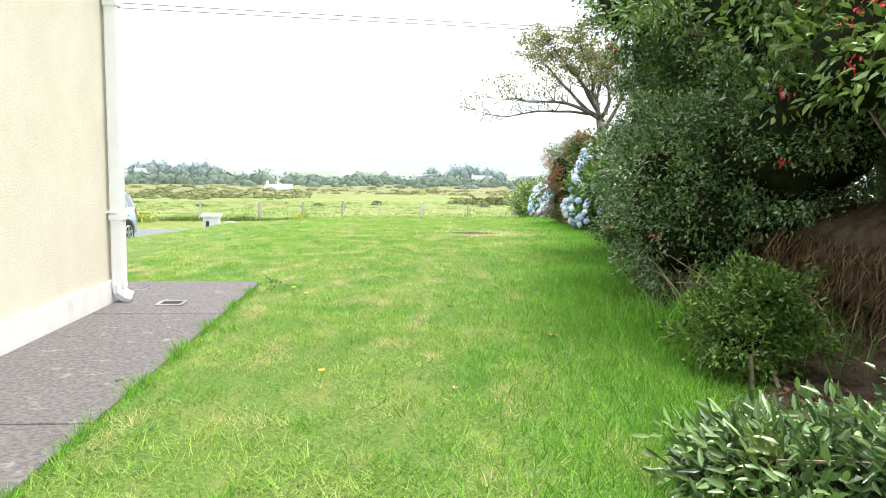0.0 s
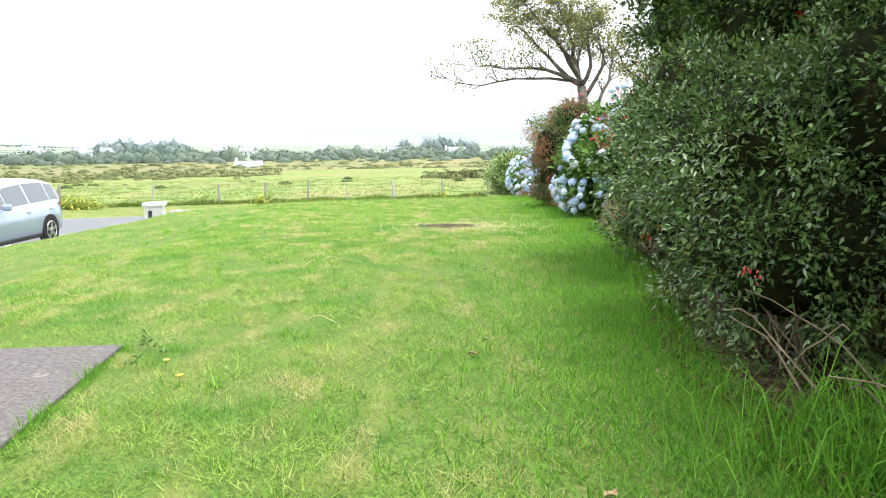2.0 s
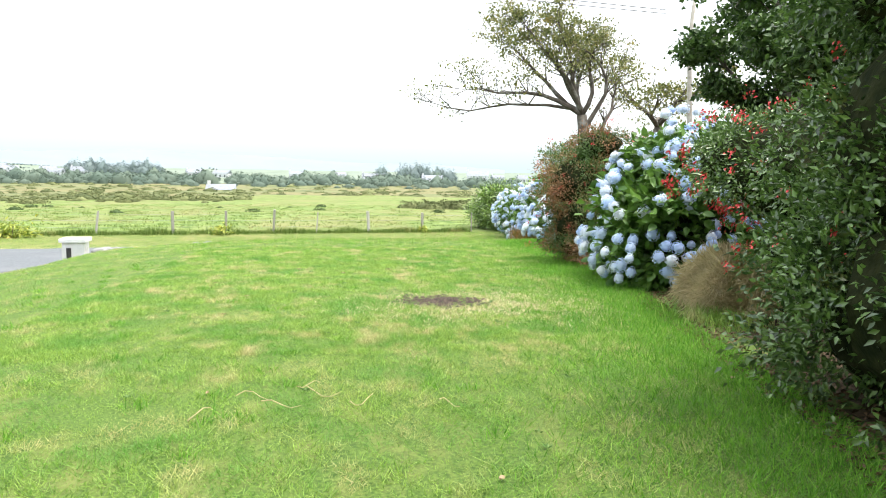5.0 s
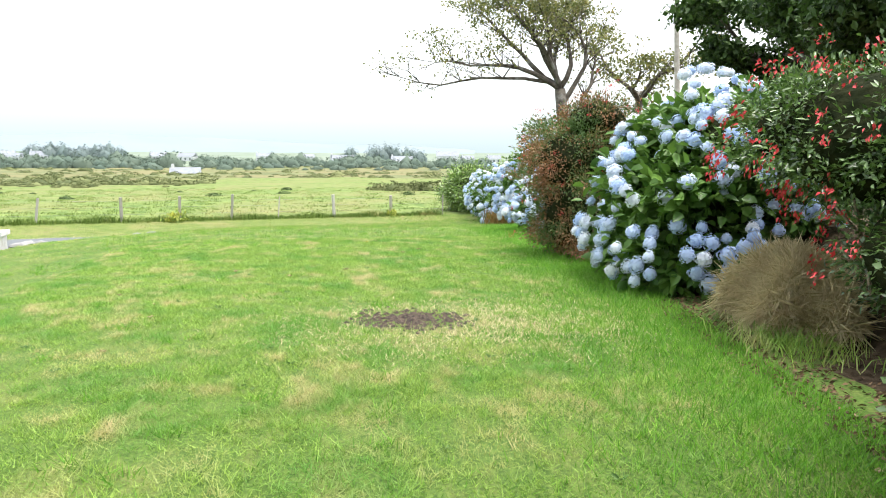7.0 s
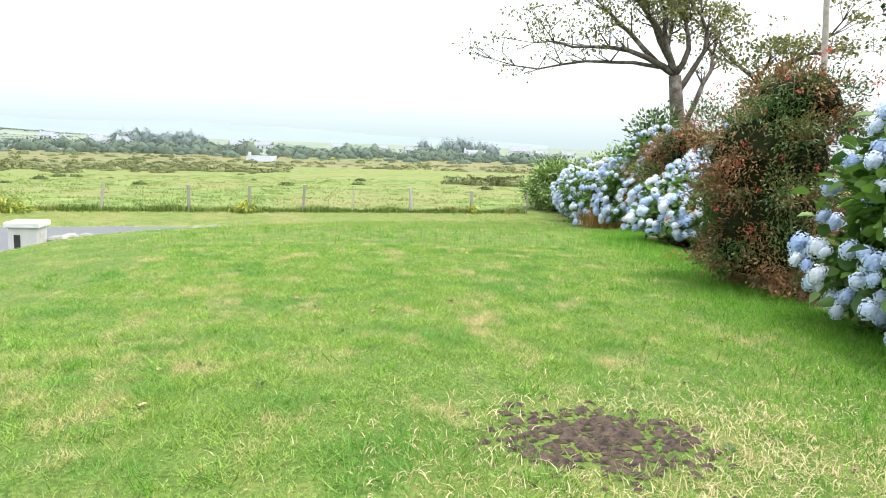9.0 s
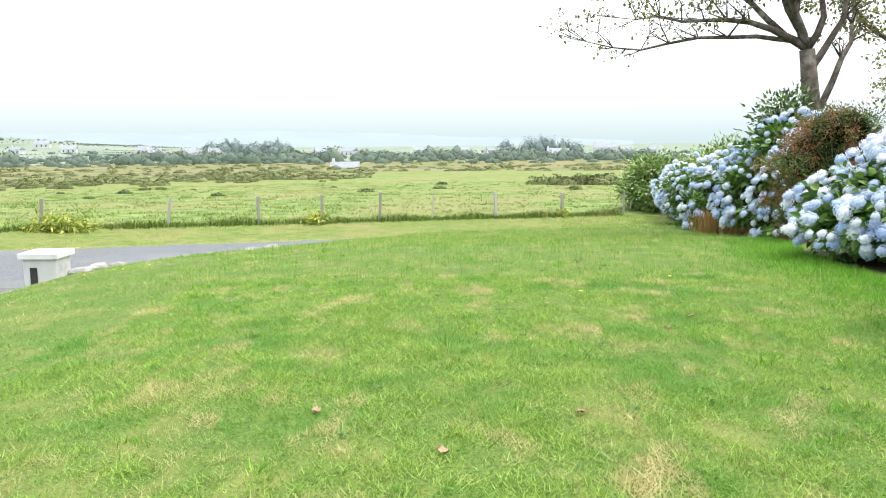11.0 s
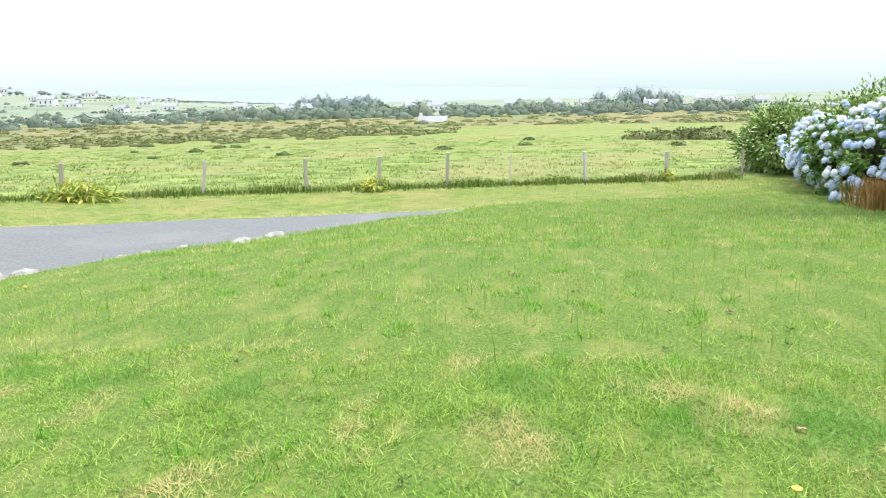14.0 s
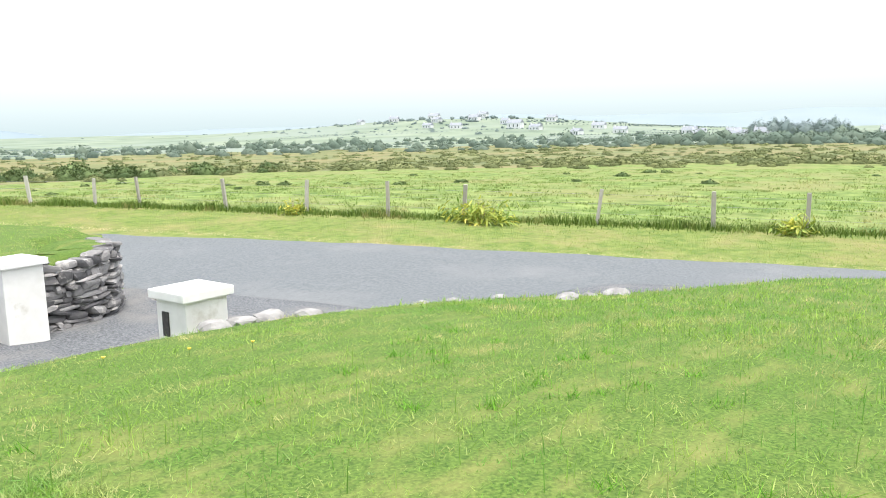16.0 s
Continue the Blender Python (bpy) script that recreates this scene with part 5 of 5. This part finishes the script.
for p in P:
    s = 0.006 + 0.034 * rp.random() ** 2
    base = len(clv)
    for dx, dy, dz in ((-1, -0.8, 0), (1, -0.7, 0), (0.9, 0.9, 0), (-0.8, 1, 0), (0.1, 0.1, 0.55)):
        clv.append((p[0] + s * dx * rp.uniform(0.6, 1.3), p[1] + s * dy * rp.uniform(0.6, 1.3), p[2] + s * dz - 0.008))
    clf += [(base, base + 1, base + 4), (base + 1, base + 2, base + 4), (base + 2, base + 3, base + 4), (base + 3, base, base + 4)]
tagged(raw("clods", clv, clf, M_SOIL, patch), kind="stuff")

# ---- distance: bushes, hedgerows, woods, houses, hills ----
rf = np.random.default_rng(81)


bm = bmesh.new()
bmesh.ops.create_icosphere(bm, subdivisions=1, radius=1)
bm.verts.ensure_lookup_table()
BALL_V = np.array([tuple(x.co) for x in bm.verts])
BALL_F = np.array([[x.index for x in f.verts] for f in bm.faces])
bm.free()


def clumps(name, centres, radii, per, size, material, label, category, flat=0.75, spread=0.8):
    V, F, o = [], [], 0
    for (x, y), r in zip(centres, radii):
        q = rf.normal(size=(per, 3))
        q /= np.linalg.norm(q, axis=1, keepdims=True)
        q[:, 2] = np.abs(q[:, 2])
        rr = r * (0.57 + 0.14 * rf.uniform(0, 1, per)) * (1 + 0.3 * np.sin(4 * q[:, 0] + x) * np.cos(5 * q[:, 1] + y))
        P = q * rr[:, None] * np.array((1.25, 1.0, flat))
        P += np.array((x, y, float(land(x, y)) - 0.05 * r))
        v, f = leaf_quads(P, q, r * size, r * size * 0.8, rf, 0.0, spread)
        lump = BALL_V * (r * 0.66) * (1 + 0.22 * np.sin(BALL_V[:, :1] * 4 + x) * np.cos(BALL_V[:, 1:2] * 5 + y)) * np.array((1.25, 1.0, flat)) + np.array((x, y, float(land(x, y)) - 0.05 * r))
        f = np.concatenate((f, BALL_F + len(v)))
        v = np.concatenate((v, lump))
        V.append(v)
        F.append(f + o)
        o += len(v)
    ob = raw(name, np.concatenate(V), np.concatenate(F), material)
    return tagged(ob, label, category, kind="stuff")


def polar(a_deg, d):
    a = np.radians(a_deg)
    return np.stack((-np.sin(a) * d, 20 + np.cos(a) * d), 1)


n = 70
clumps("gorse_bushes", polar(rf.uniform(8, 85, n), rf.uniform(96, 125, n)), rf.uniform(0.6, 1.5, n), 300, 0.13, M_L_GORSE, "dark gorse bushes along the far edge of the pasture", "bushes", 0.7)


def far_scatter(n, a0, a1, d0, d1):
    """Angles and distances so that the land looks evenly strewn from the lawn."""
    return polar(rf.uniform(a0, a1, n), 1 / rf.uniform(1 / d1, 1 / d0, n))


n = 1500
clumps("heath_scrub", far_scatter(n, 8, 95, 112, 420), rf.gamma(4, 0.27, n) + 0.3, 72, 0.17, M_L_GORSE, "low brown and green scrub over the heath", "scrub", 0.55)
n = 420
clumps("heath_scrub", far_scatter(n, -38, 8, 185, 420), rf.gamma(4, 0.3, n) + 0.4, 72, 0.17, M_L_GORSE, "scattered low bushes beyond the grazed field", "scrub", 0.55)
n = 15
clumps("bramble_bank", np.stack((11.5 + rf.uniform(-5.5, 5.5, n), 94 + rf.normal(0, 1.5, n)), 1), rf.uniform(1.2, 2.0, n), 420, 0.13, M_L_GORSE, "long dark bank of brambles in the pasture", "brambles", 0.75)
n = 70
clumps("field_hedge", polar(rf.uniform(52, 92, n), 118 + rf.normal(0, 5, n)), rf.gamma(6, 0.22, n) + 0.9, 420, 0.12, M_L_HEDGE, "dark green hedge of bushes along the pasture edge", "hedge", 0.9)
n = 30
clumps("rush_tussocks", polar(rf.uniform(-20, 75, n), rf.uniform(48, 82, n)), rf.uniform(0.3, 0.8, n), 160, 0.2, M_L_HEDGE, "tufts of rushes in the pasture", "rushes", 0.6)
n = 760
clumps("distant_hedgerows", polar(rf.uniform(-35, 95, n), 330 + 38 * rf.integers(0, 10, n) + rf.uniform(-9, 9, n)), rf.gamma(6, 0.40, n) + 1.0, 84, 0.15, M_L_FAR, "hedgerows and low trees across the lowland, coloured as if in haze", "hedgerows", 0.85)
n = 260
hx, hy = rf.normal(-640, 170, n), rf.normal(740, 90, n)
clumps("hillside_hedgerows", np.stack((hx, hy), 1), rf.gamma(6, 0.36, n) + 0.6, 84, 0.15, M_L_FARWOOD, "hedgerows and bushes on the distant hillside, paled in colour for haze", "hedgerows", 0.8)
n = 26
clumps("distant_wood", np.stack((np.linspace(-205, -141, n), 605 + rf.normal(0, 8, n)), 1), rf.uniform(5.0, 8.5, n), 520, 0.10, M_L_FARWOOD, "dark plantation on the far side of the heath, haze put into its colour", "wood", 2.0)
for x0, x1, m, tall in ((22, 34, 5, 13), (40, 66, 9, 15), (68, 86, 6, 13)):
    clumps("distant_tree_clump", np.stack((np.linspace(x0 + 3, x1 - 3, m), 600 + rf.normal(0, 4, m)), 1), rf.uniform(0.75, 0.95, m) * tall * 0.5, 420, 0.12, M_L_FARWOOD, "clump of tall trees on the skyline, haze put into its colour", "trees", 2.75)


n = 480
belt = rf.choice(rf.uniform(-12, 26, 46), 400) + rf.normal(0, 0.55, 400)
clumps("distant_trees", polar(np.concatenate((belt, rf.uniform(24, 70, 80))), rf.uniform(360, 560, n)), rf.gamma(5, 0.55, n) + 1.2, 110, 0.15, M_L_FAR, "belt of trees and bushes across the lowland, coloured as if in haze", "trees", 1.45)
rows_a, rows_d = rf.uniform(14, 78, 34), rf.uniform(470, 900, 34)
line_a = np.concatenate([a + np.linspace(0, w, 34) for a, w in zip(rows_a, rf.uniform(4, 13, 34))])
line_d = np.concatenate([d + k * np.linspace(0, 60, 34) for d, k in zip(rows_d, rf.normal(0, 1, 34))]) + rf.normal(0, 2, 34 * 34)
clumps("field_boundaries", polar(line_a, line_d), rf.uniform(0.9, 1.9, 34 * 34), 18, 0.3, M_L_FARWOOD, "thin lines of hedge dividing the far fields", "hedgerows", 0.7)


def ridge(d, a0, a1, height, seed, label, material=None):
    """A ridge far beyond the lowland; its look of mist comes from the material's colour."""
    A = np.radians(np.linspace(a0, a1, 90))
    f = np.linspace(0, 1, 90)
    h = height * np.sin(math.pi * f) ** 0.8 * (1 + 0.16 * np.sin(f * 19 + seed) + 0.07 * np.sin(f * 47 + seed * 2))
    base = np.stack((-np.sin(A) * d, 20 + np.cos(A) * d, np.full(90, -30.0)), 1)
    top = np.stack((-np.sin(A) * (d + 500), 20 + np.cos(A) * (d + 500), h), 1)
    back = np.stack((-np.sin(A) * (d + 900), 20 + np.cos(A) * (d + 900), np.full(90, -30.0)), 1)
    k = np.arange(89)[:, None]
    F = np.concatenate((k + np.array((0, 1, 91, 90)), k + np.array((90, 91, 181, 180))), 0)
    return tagged(raw("backdrop", np.concatenate((base, top, back)), F, material or M_RIDGE, smooth=True), label, "backdrop", kind="structure")


ridge(2500, 68, 110, 95, 1.0, "faint mountain ridge, mist painted into its colour")
ridge(2600, -12, 66, 50, 2.0, "pale band of hills, mist painted into their colour", M_RIDGE_FAR)


def far_house(x, y, w, h, rz, label, roof_mat):
    c = empty("cottage", (x, y, float(land(x, y)) - 1.0), rz)
    tagged(c, label, "house", "distant cottages")
    d = w * 0.55
    part("wall", bm_box(-w / 2, -d / 2, 0, w / 2, d / 2, h), M_FARWALL, c)
    bm = bmesh.new()
    e = 0.3
    v = [bm.verts.new(p) for p in ((-w / 2 - e, -d / 2 - e, h), (w / 2 + e, -d / 2 - e, h), (w / 2 + e, d / 2 + e, h), (-w / 2 - e, d / 2 + e, h), (-w / 2 - e, 0, h + d * 0.42), (w / 2 + e, 0, h + d * 0.42))]
    for f in ((0, 1, 5, 4), (2, 3, 4, 5), (0, 4, 3), (1, 2, 5), (3, 2, 1, 0)):
        bm.faces.new([v[i] for i in f])
    roof = part("roof", bm, roof_mat, c)
    part("chimney", bm_box(-w / 2 + 0.2, -0.4, h + d * 0.3, -w / 2 + 1.1, 0.4, h + d * 0.42 + 1.1), M_FARWALL, roof)
    for k in range(3):
        part("window", bm_box(-w * 0.34 + k * w * 0.3, -d / 2 - 0.04, h * 0.35, -w * 0.34 + k * w * 0.3 + 1.1, -d / 2 - 0.005, h * 0.75), M_GLASS_DARK, c)
    return c


for x, y, w, h, rz in ((-192, 600, 15, 4, 15), (-205, 585, 11, 3.5, -10), (-120, 640, 12, 4, 20), (-95, 620, 13, 4, -20), (-40, 650, 12, 5, 5), (-5, 640, 11, 5, 30), (20, 560, 16, 3.2, 0), (58, 520, 14, 3.2, 4), (110, 640, 18, 6, -8),
                       (130, 655, 11, 4, 12), (150, 640, 12, 4, -15), (-230, 640, 12, 4, 5), (-250, 620, 11, 4, 25), (-275, 660, 13, 4, -8), (-41, 268, 9, 0.9, 4), (-330, 640, 12, 4, 14), (-350, 600, 11, 4, -20), (-380, 690, 13, 4, 8),
                       (-420, 640, 12, 4, 0), (-455, 655, 15, 6, 10), (-500, 700, 12, 4, -12), (-520, 640, 12, 4, 22), (-560, 720, 13, 5, 6), (-600, 700, 12, 4, -6), (-640, 740, 14, 5, 12), (-480, 760, 12, 5, 3), (-690, 720, 12, 4, 20), (-720, 690, 11, 4, -10), (-560, 640, 11, 4, 9), (-610, 800, 13, 5, 3)):
    far_house(x, y, w, h, rz, "small white cottage with a slate roof in the distance", M_SLATE)

# ---- grass ----
rl = np.random.default_rng(91)


def lawn_mask(x, y):
    ok = (x < hedge_foot(y) + 0.3) & (x > lawn_edge(y) + 0.05) & (across(x, y) < near_edge(x, y) - 0.35 + 20 * sstep(3.0, 6.0, x))
    ok &= ~((x < -2.13) & (y < 8.74))
    ok &= hedge_foot(y) - x > rl.exponential(0.4, len(x)) - 0.1
    ok &= ~(((x - 0.78) / 0.6) ** 2 + ((y - 16.7) / 0.55) ** 2 < rl.uniform(0.1, 1.3, len(x)))
    return ok


def scatter(n, x0, x1, y0, y1):
    x, y = rl.uniform(x0, x1, n), rl.uniform(y0, y1, n)
    ok = lawn_mask(x, y)
    return x[ok], y[ok]


def lattice(x, y, cell, seed):
    """Smooth random swells on a square lattice, from -1 to 1."""
    g = np.random.default_rng(seed).uniform(-1, 1, (160, 160))
    u, v = (np.asarray(x) + 20) / cell, (np.asarray(y) + 8) / cell
    i, j = np.floor(u).astype(int), np.floor(v).astype(int)
    a, b = u - i, v - j
    a, b = a * a * (3 - 2 * a), b * b * (3 - 2 * b)
    i, j = i % 159, j % 159
    return g[i, j] * (1 - a) * (1 - b) + g[i + 1, j] * a * (1 - b) + g[i, j + 1] * (1 - a) * b + g[i + 1, j + 1] * a * b


def sward(x, y):
    """Uneven growth of the lawn, from short to long."""
    return np.clip(0.88 + 0.26 * lattice(x, y, 0.9, 1) + 0.26 * lattice(x, y, 0.33, 2) + 0.42 * lattice(x, y, 0.12, 3), 0.5, 1.8)


x, y = scatter(660000, -4.6, 3.6, 1.8, 15)
blades("lawn_grass", on_land(x, y, -0.01), (rl.gamma(4, 0.0075, len(x)) + 0.012) * sward(x, y), 0.0068, M_BLADE, rl, 1.3, None, "short mown lawn grass with yellowed patches", "grass", 0)
for n, x0, x1, y1 in ((600000, -3.6, 4.2, 26), (260000, -6.8, 6.0, 34)):
    x, y = scatter(n, x0, x1, 14, y1)
    blades("lawn_grass", on_land(x, y, -0.01), (rl.gamma(5, 0.0060, len(x)) + 0.014) * sward(x, y), 0.0082, M_BLADE, rl, 1.2, None, "short mown lawn grass sloping to the lane", "grass", 0)
x, y = scatter(90000, -7, 9, 31, 54)
blades("lawn_grass", on_land(x, y, -0.01), rl.gamma(5, 0.011, len(x)) + 0.02, 0.014, M_BLADE, rl, 0.6, None, "mown grass at the foot of the lawn", "grass", 0)
n = 60000
s, w = rl.uniform(-34, 27, n), rl.uniform(ROAD_FAR + 0.25, FENCE_N - 0.8, n)
x, y = fence_point(s, w)
blades("mown_verge", on_land(x, y, -0.01), rl.uniform(0.02, 0.07, n), 0.016, M_VBLADE, rl, 0.8, None, "mown yellowish grass verge beside the lane", "grass", 0)
n = 70000
x, y = rl.uniform(-36, -12.7, n), rl.uniform(20, 46, n)
ok = (across(x, y) < near_edge(x, y) - 0.5) & (x < np.interp(y, (20, 28, 29.9, 30.6, 31.05, 31.4), (-12.6, -12.8, -13.1, -13.5, -14.3, -18)))
x, y = x[ok], y[ok]
blades("upper_lawn_grass", on_land(x, y, -0.01), rl.uniform(0.02, 0.06, len(x)), 0.014, M_BLADE, rl, 0.8, None, "mown lawn grass above the stone wall", "grass", 0)
x, y = scatter(1500, -4.5, 4.5, 25, 33)
blades("grass_stalks", on_land(x, y, -0.01), rl.uniform(0.10, 0.24, len(x)), 0.006, M_BLADE, rl, 0.15, None, "taller seed stalks on the crest of the lawn", "grass")
n = 30000
s, w = rl.uniform(-60, 27, n), np.abs(rl.normal(0, 0.45, n))
x, y = fence_point(s, FENCE_N - w + 0.25)
es, ew = rl.uniform(-40, 27, 9000), ROAD_FAR + 0.05 + np.abs(rl.normal(0, 0.3, 9000))
ex, ey = fence_point(es, ew)
blades("verge_straw", on_land(ex, ey, -0.008), rl.uniform(0.02, 0.06, 9000), 0.016, M_STRAW, rl, 1.4, None, "bleached grass fringe at the edge of the lane", "grass", 0)
blades("verge_grass", on_land(x, y, -0.02), rl.uniform(0.12, 0.48, n) * (0.55 + 0.45 * np.sin(s * 0.9) ** 2), 0.022, M_LONG, rl, 0.5, None, "long uncut grass along the fence", "grass")
n = 3600
pp = polar(rl.uniform(-30, 88, n), 30 + 62 * rl.uniform(0, 1, n) ** 1.3)
pp = np.repeat(pp, 24, 0) + rl.normal(0, 0.22, (n * 24, 2)) * np.repeat(rl.uniform(0.5, 1.8, (n, 1)), 24, 0)
ok = across(pp[:, 0], pp[:, 1]) > FENCE_N + 0.3
x, y = pp[ok, 0], pp[ok, 1]
blades("pasture_grass", on_land(x, y, -0.02), rl.uniform(0.05, 0.20, len(x)), 0.035, M_FBLADE, rl, 0.8, None, "tussocky pasture grass beyond the fence", "grass")

# longer grass in the shelter of the hedge
n = 120000
y = 2.5 + 31.5 * rl.random(n) ** 1.4
x = hedge_foot(y) - np.abs(rl.normal(0, 0.75, n)) * np.interp(y, (4, 12, 34), (1.0, 1.0, 0.8)) + 0.25
blades("hedge_grass", on_land(x, y, -0.01), rl.gamma(5, 0.012, n) + 0.015, 0.008, M_LUSH, rl, 0.8, None, "longer lush grass at the foot of the hedge", "grass", 0)

# long grass and leaf litter between and under the near shrubs
n = 2600
x, y = rl.normal(1.75, 0.35, n), rl.normal(6.45, 0.35, n)
blades("long_grass", on_land(x, y, -0.01), rl.gamma(5, 0.045, n), 0.008, M_LUSH, rl, 0.9, None, "long lush grass tufts between the shrubs", "grass")
n = 5200
y = rl.uniform(4.6, 17.5, n)
x = hedge_foot(y) + np.abs(rl.normal(0.25, 0.35, n))
v, f = leaf_quads(on_land(x, y, 0.012), rl.normal(size=(n, 3)) * np.array((1, 1, 0.15)), 0.05, 0.022, rl, 0.0, 0.2)
tagged(raw("leaf_litter", v, f, mat("brown_litter", (0.05, 0.03, 0.016), (0.22, 0.14, 0.075), 0.9, 12, 4, island=0.7), None, "brown fallen leaves under the hedge"), "brown fallen leaves under the hedge", "leaf litter", kind="stuff")

# grass tufts creeping over the edge of the path, and darker tufts in the lawn
n = 7000
f = rl.random(n)
x = np.where(f < 0.8, -2.15 + np.abs(rl.normal(0, 0.03, n)) - 0.012, rl.uniform(-9, -2.1, n))
y = np.where(f < 0.8, rl.uniform(1.5, 8.75, n), 8.72 + np.abs(rl.normal(0, 0.03, n)) - 0.012)
blades("path_edge_grass", on_land(x, y, -0.01), rl.gamma(4, 0.010, n) * (0.5 + np.sin(x * 3 + y * 4.1) ** 2) + 0.01, 0.007, M_LUSH, rl, 0.9, None, "uneven grass fringe along the concrete path", "grass", 0)
tx, ty = scatter(420, -4.5, 4.5, 2.5, 30)
x, y = np.repeat(tx, 40) + rl.normal(0, 0.05, len(tx) * 40), np.repeat(ty, 40) + rl.normal(0, 0.05, len(tx) * 40)
blades("lawn_tufts", on_land(x, y, -0.01), rl.gamma(5, 0.011, len(x)) + 0.015, 0.009, M_LUSH, rl, 0.9, None, "darker coarse tufts scattered through the lawn", "grass", 0)

# pale dead stalks lying on the lawn
for i, (sx, sy, sl) in enumerate(((-0.95, 12.75, 0.34), (-0.75, 12.55, 0.42), (-0.5, 12.8, 0.4), (-0.25, 12.6, 0.28), (-0.6, 13.0, 0.3), (-1.2, 12.4, 0.25), (-0.9, 9.4, 0.4), (0.3, 12.5, 0.2), (-3.4, 11.2, 0.4))):
    bm = bmesh.new()
    sl *= 0.6
    sa = 0.5 * math.sin(i * 2.7)
    tube(bm, [(math.cos(sa) * sl * (f - 0.5), math.sin(sa) * sl * (f - 0.5) + 0.05 * math.sin(f * 4 + i), 0.03 + 0.02 * math.sin(f * 5 + i)) for f in (0, 0.25, 0.5, 0.75, 1)], [0.004, 0.004, 0.0035, 0.003, 0.002], 5)
    ob = part("dead_stalk", bm, M_STRAW)
    ob.matrix_world = pose(sx, sy, float(land(sx, sy)))
    tagged(ob, "thin bleached dead stalk lying on the lawn", "stalk", "dead stalks on the lawn")

# dead grass round the scorched patch, loose leaves, weeds and small flowers
n = 9000
x, y = rl.normal(1.3, 0.85, n), rl.normal(16.5, 0.6, n)
ok = lawn_mask(x, y) & (((x - 0.78) / 0.55) ** 2 + ((y - 16.7) / 0.5) ** 2 > rl.uniform(0.3, 0.9, n))
x, y = x[ok], y[ok]
blades("dead_grass", on_land(x, y, -0.008), rl.uniform(0.02, 0.06, len(x)), 0.006, M_STRAW, rl, 1.6, None, "bleached dead grass round the scorched patch", "grass")
M_DEADLEAF = mat("dead_leaf", (0.24, 0.16, 0.09), (0.55, 0.42, 0.27), 0.8, 20, 4, obj_random=True)
M_ROSETTE = leaf_mat("dock_leaf", (0.09, 0.19, 0.05), (0.20, 0.32, 0.10), spec=0.3)


def fallen_leaf(x, y, size, rz):
    bm = bmesh.new()
    row = []
    for i, (u, w) in enumerate(((-0.5, 0.03), (-0.25, 0.26), (0.05, 0.34), (0.3, 0.2), (0.5, 0.02))):
        row.append([bm.verts.new((u * size, s * w * size, size * (0.10 + 0.16 * abs(s) + 0.1 * math.sin(i * 1.9)))) for s in (-1, 0, 1)])
    for a, b in zip(row, row[1:]):
        for k in (0, 1):
            bm.faces.new((a[k], a[k + 1], b[k + 1], b[k]))
    ob = part("fallen_leaf", bm, M_DEADLEAF)
    ob.matrix_world = pose(x, y, float(land(x, y)) + 0.012, 0, 0, rz)
    return tagged(ob, "dry brown leaf lying on the lawn", "leaf", "fallen leaves on the lawn")


for i in range(24):
    fx, fy = rl.uniform(-2.2, 3.2), rl.uniform(5, 27)
    fallen_leaf(fx, fy, rl.uniform(0.035, 0.065), rl.uniform(0, 360))
for fx, fy in ((0.12, 8.3), (0.36, 6.3), (0.36, 20.4), (-0.38, 19.8), (-1.1, 20.4), (1.72, 23.1), (1.3, 27.2), (-0.43, 28.7)):
    fallen_leaf(fx, fy, 0.075, fx * 90)


def rosettes(spots, label):
    """Broad-leaved weeds, too many and small to pick apart."""
    rng = np.random.default_rng(300)
    V, F, o = [], [], 0
    for x, y, size in spots:
        k = 11
        a = rng.uniform(0, 6.283, k)
        q = np.stack((np.cos(a), np.sin(a), rng.uniform(0.25, 0.9, k)), 1)
        v, f = leaf_quads(q * size * 0.5 + np.array((x, y, float(land(x, y)) + 0.012)), q, size, size * 0.3, rng, 0.0, 0.15)
        V.append(v)
        F.append(f + o)
        o += len(v)
    return tagged(raw("lawn_weeds", np.concatenate(V), np.concatenate(F), M_ROSETTE), label, "weeds", kind="stuff")


rosettes([(rl.uniform(-2.5, 3.0), rl.uniform(3.5, 28), rl.uniform(0.02, 0.045)) for i in range(150)] + [(-1.98 + 0.1 * rl.normal(), 8.65 + 0.2 * rl.normal(), 0.045) for i in range(8)], "broad-leaved weeds scattered through the lawn")


def dandelion(x, y):
    c = empty("dandelion", (x, y, float(land(x, y))))
    tagged(c, "small yellow dandelion flower in the grass", "flower", "yellow flowers in the lawn")
    bm = bmesh.new()
    tube(bm, [(0, 0, 0), (0.01, 0, 0.06)], [0.003, 0.002], 4)
    part("stalk", bm, M_ROSETTE, c)
    bm = bmesh.new()
    bmesh.ops.create_cone(bm, cap_ends=True, segments=9, radius1=0.008, radius2=0.02, depth=0.014, matrix=pose(0.01, 0, 0.066))
    part("bloom", bm, M_F_YELLOW, c)
    return c


for fx, fy in ((-1.75, 8.2), (-1.6, 7.9), (-1.2, 5.2), (2.3, 9.6), (0.9, 24.2), (2.1, 25.3), (-5.6, 27.8), (-5.9, 27.2), (-5.4, 28.3)):
    dandelion(fx, fy)
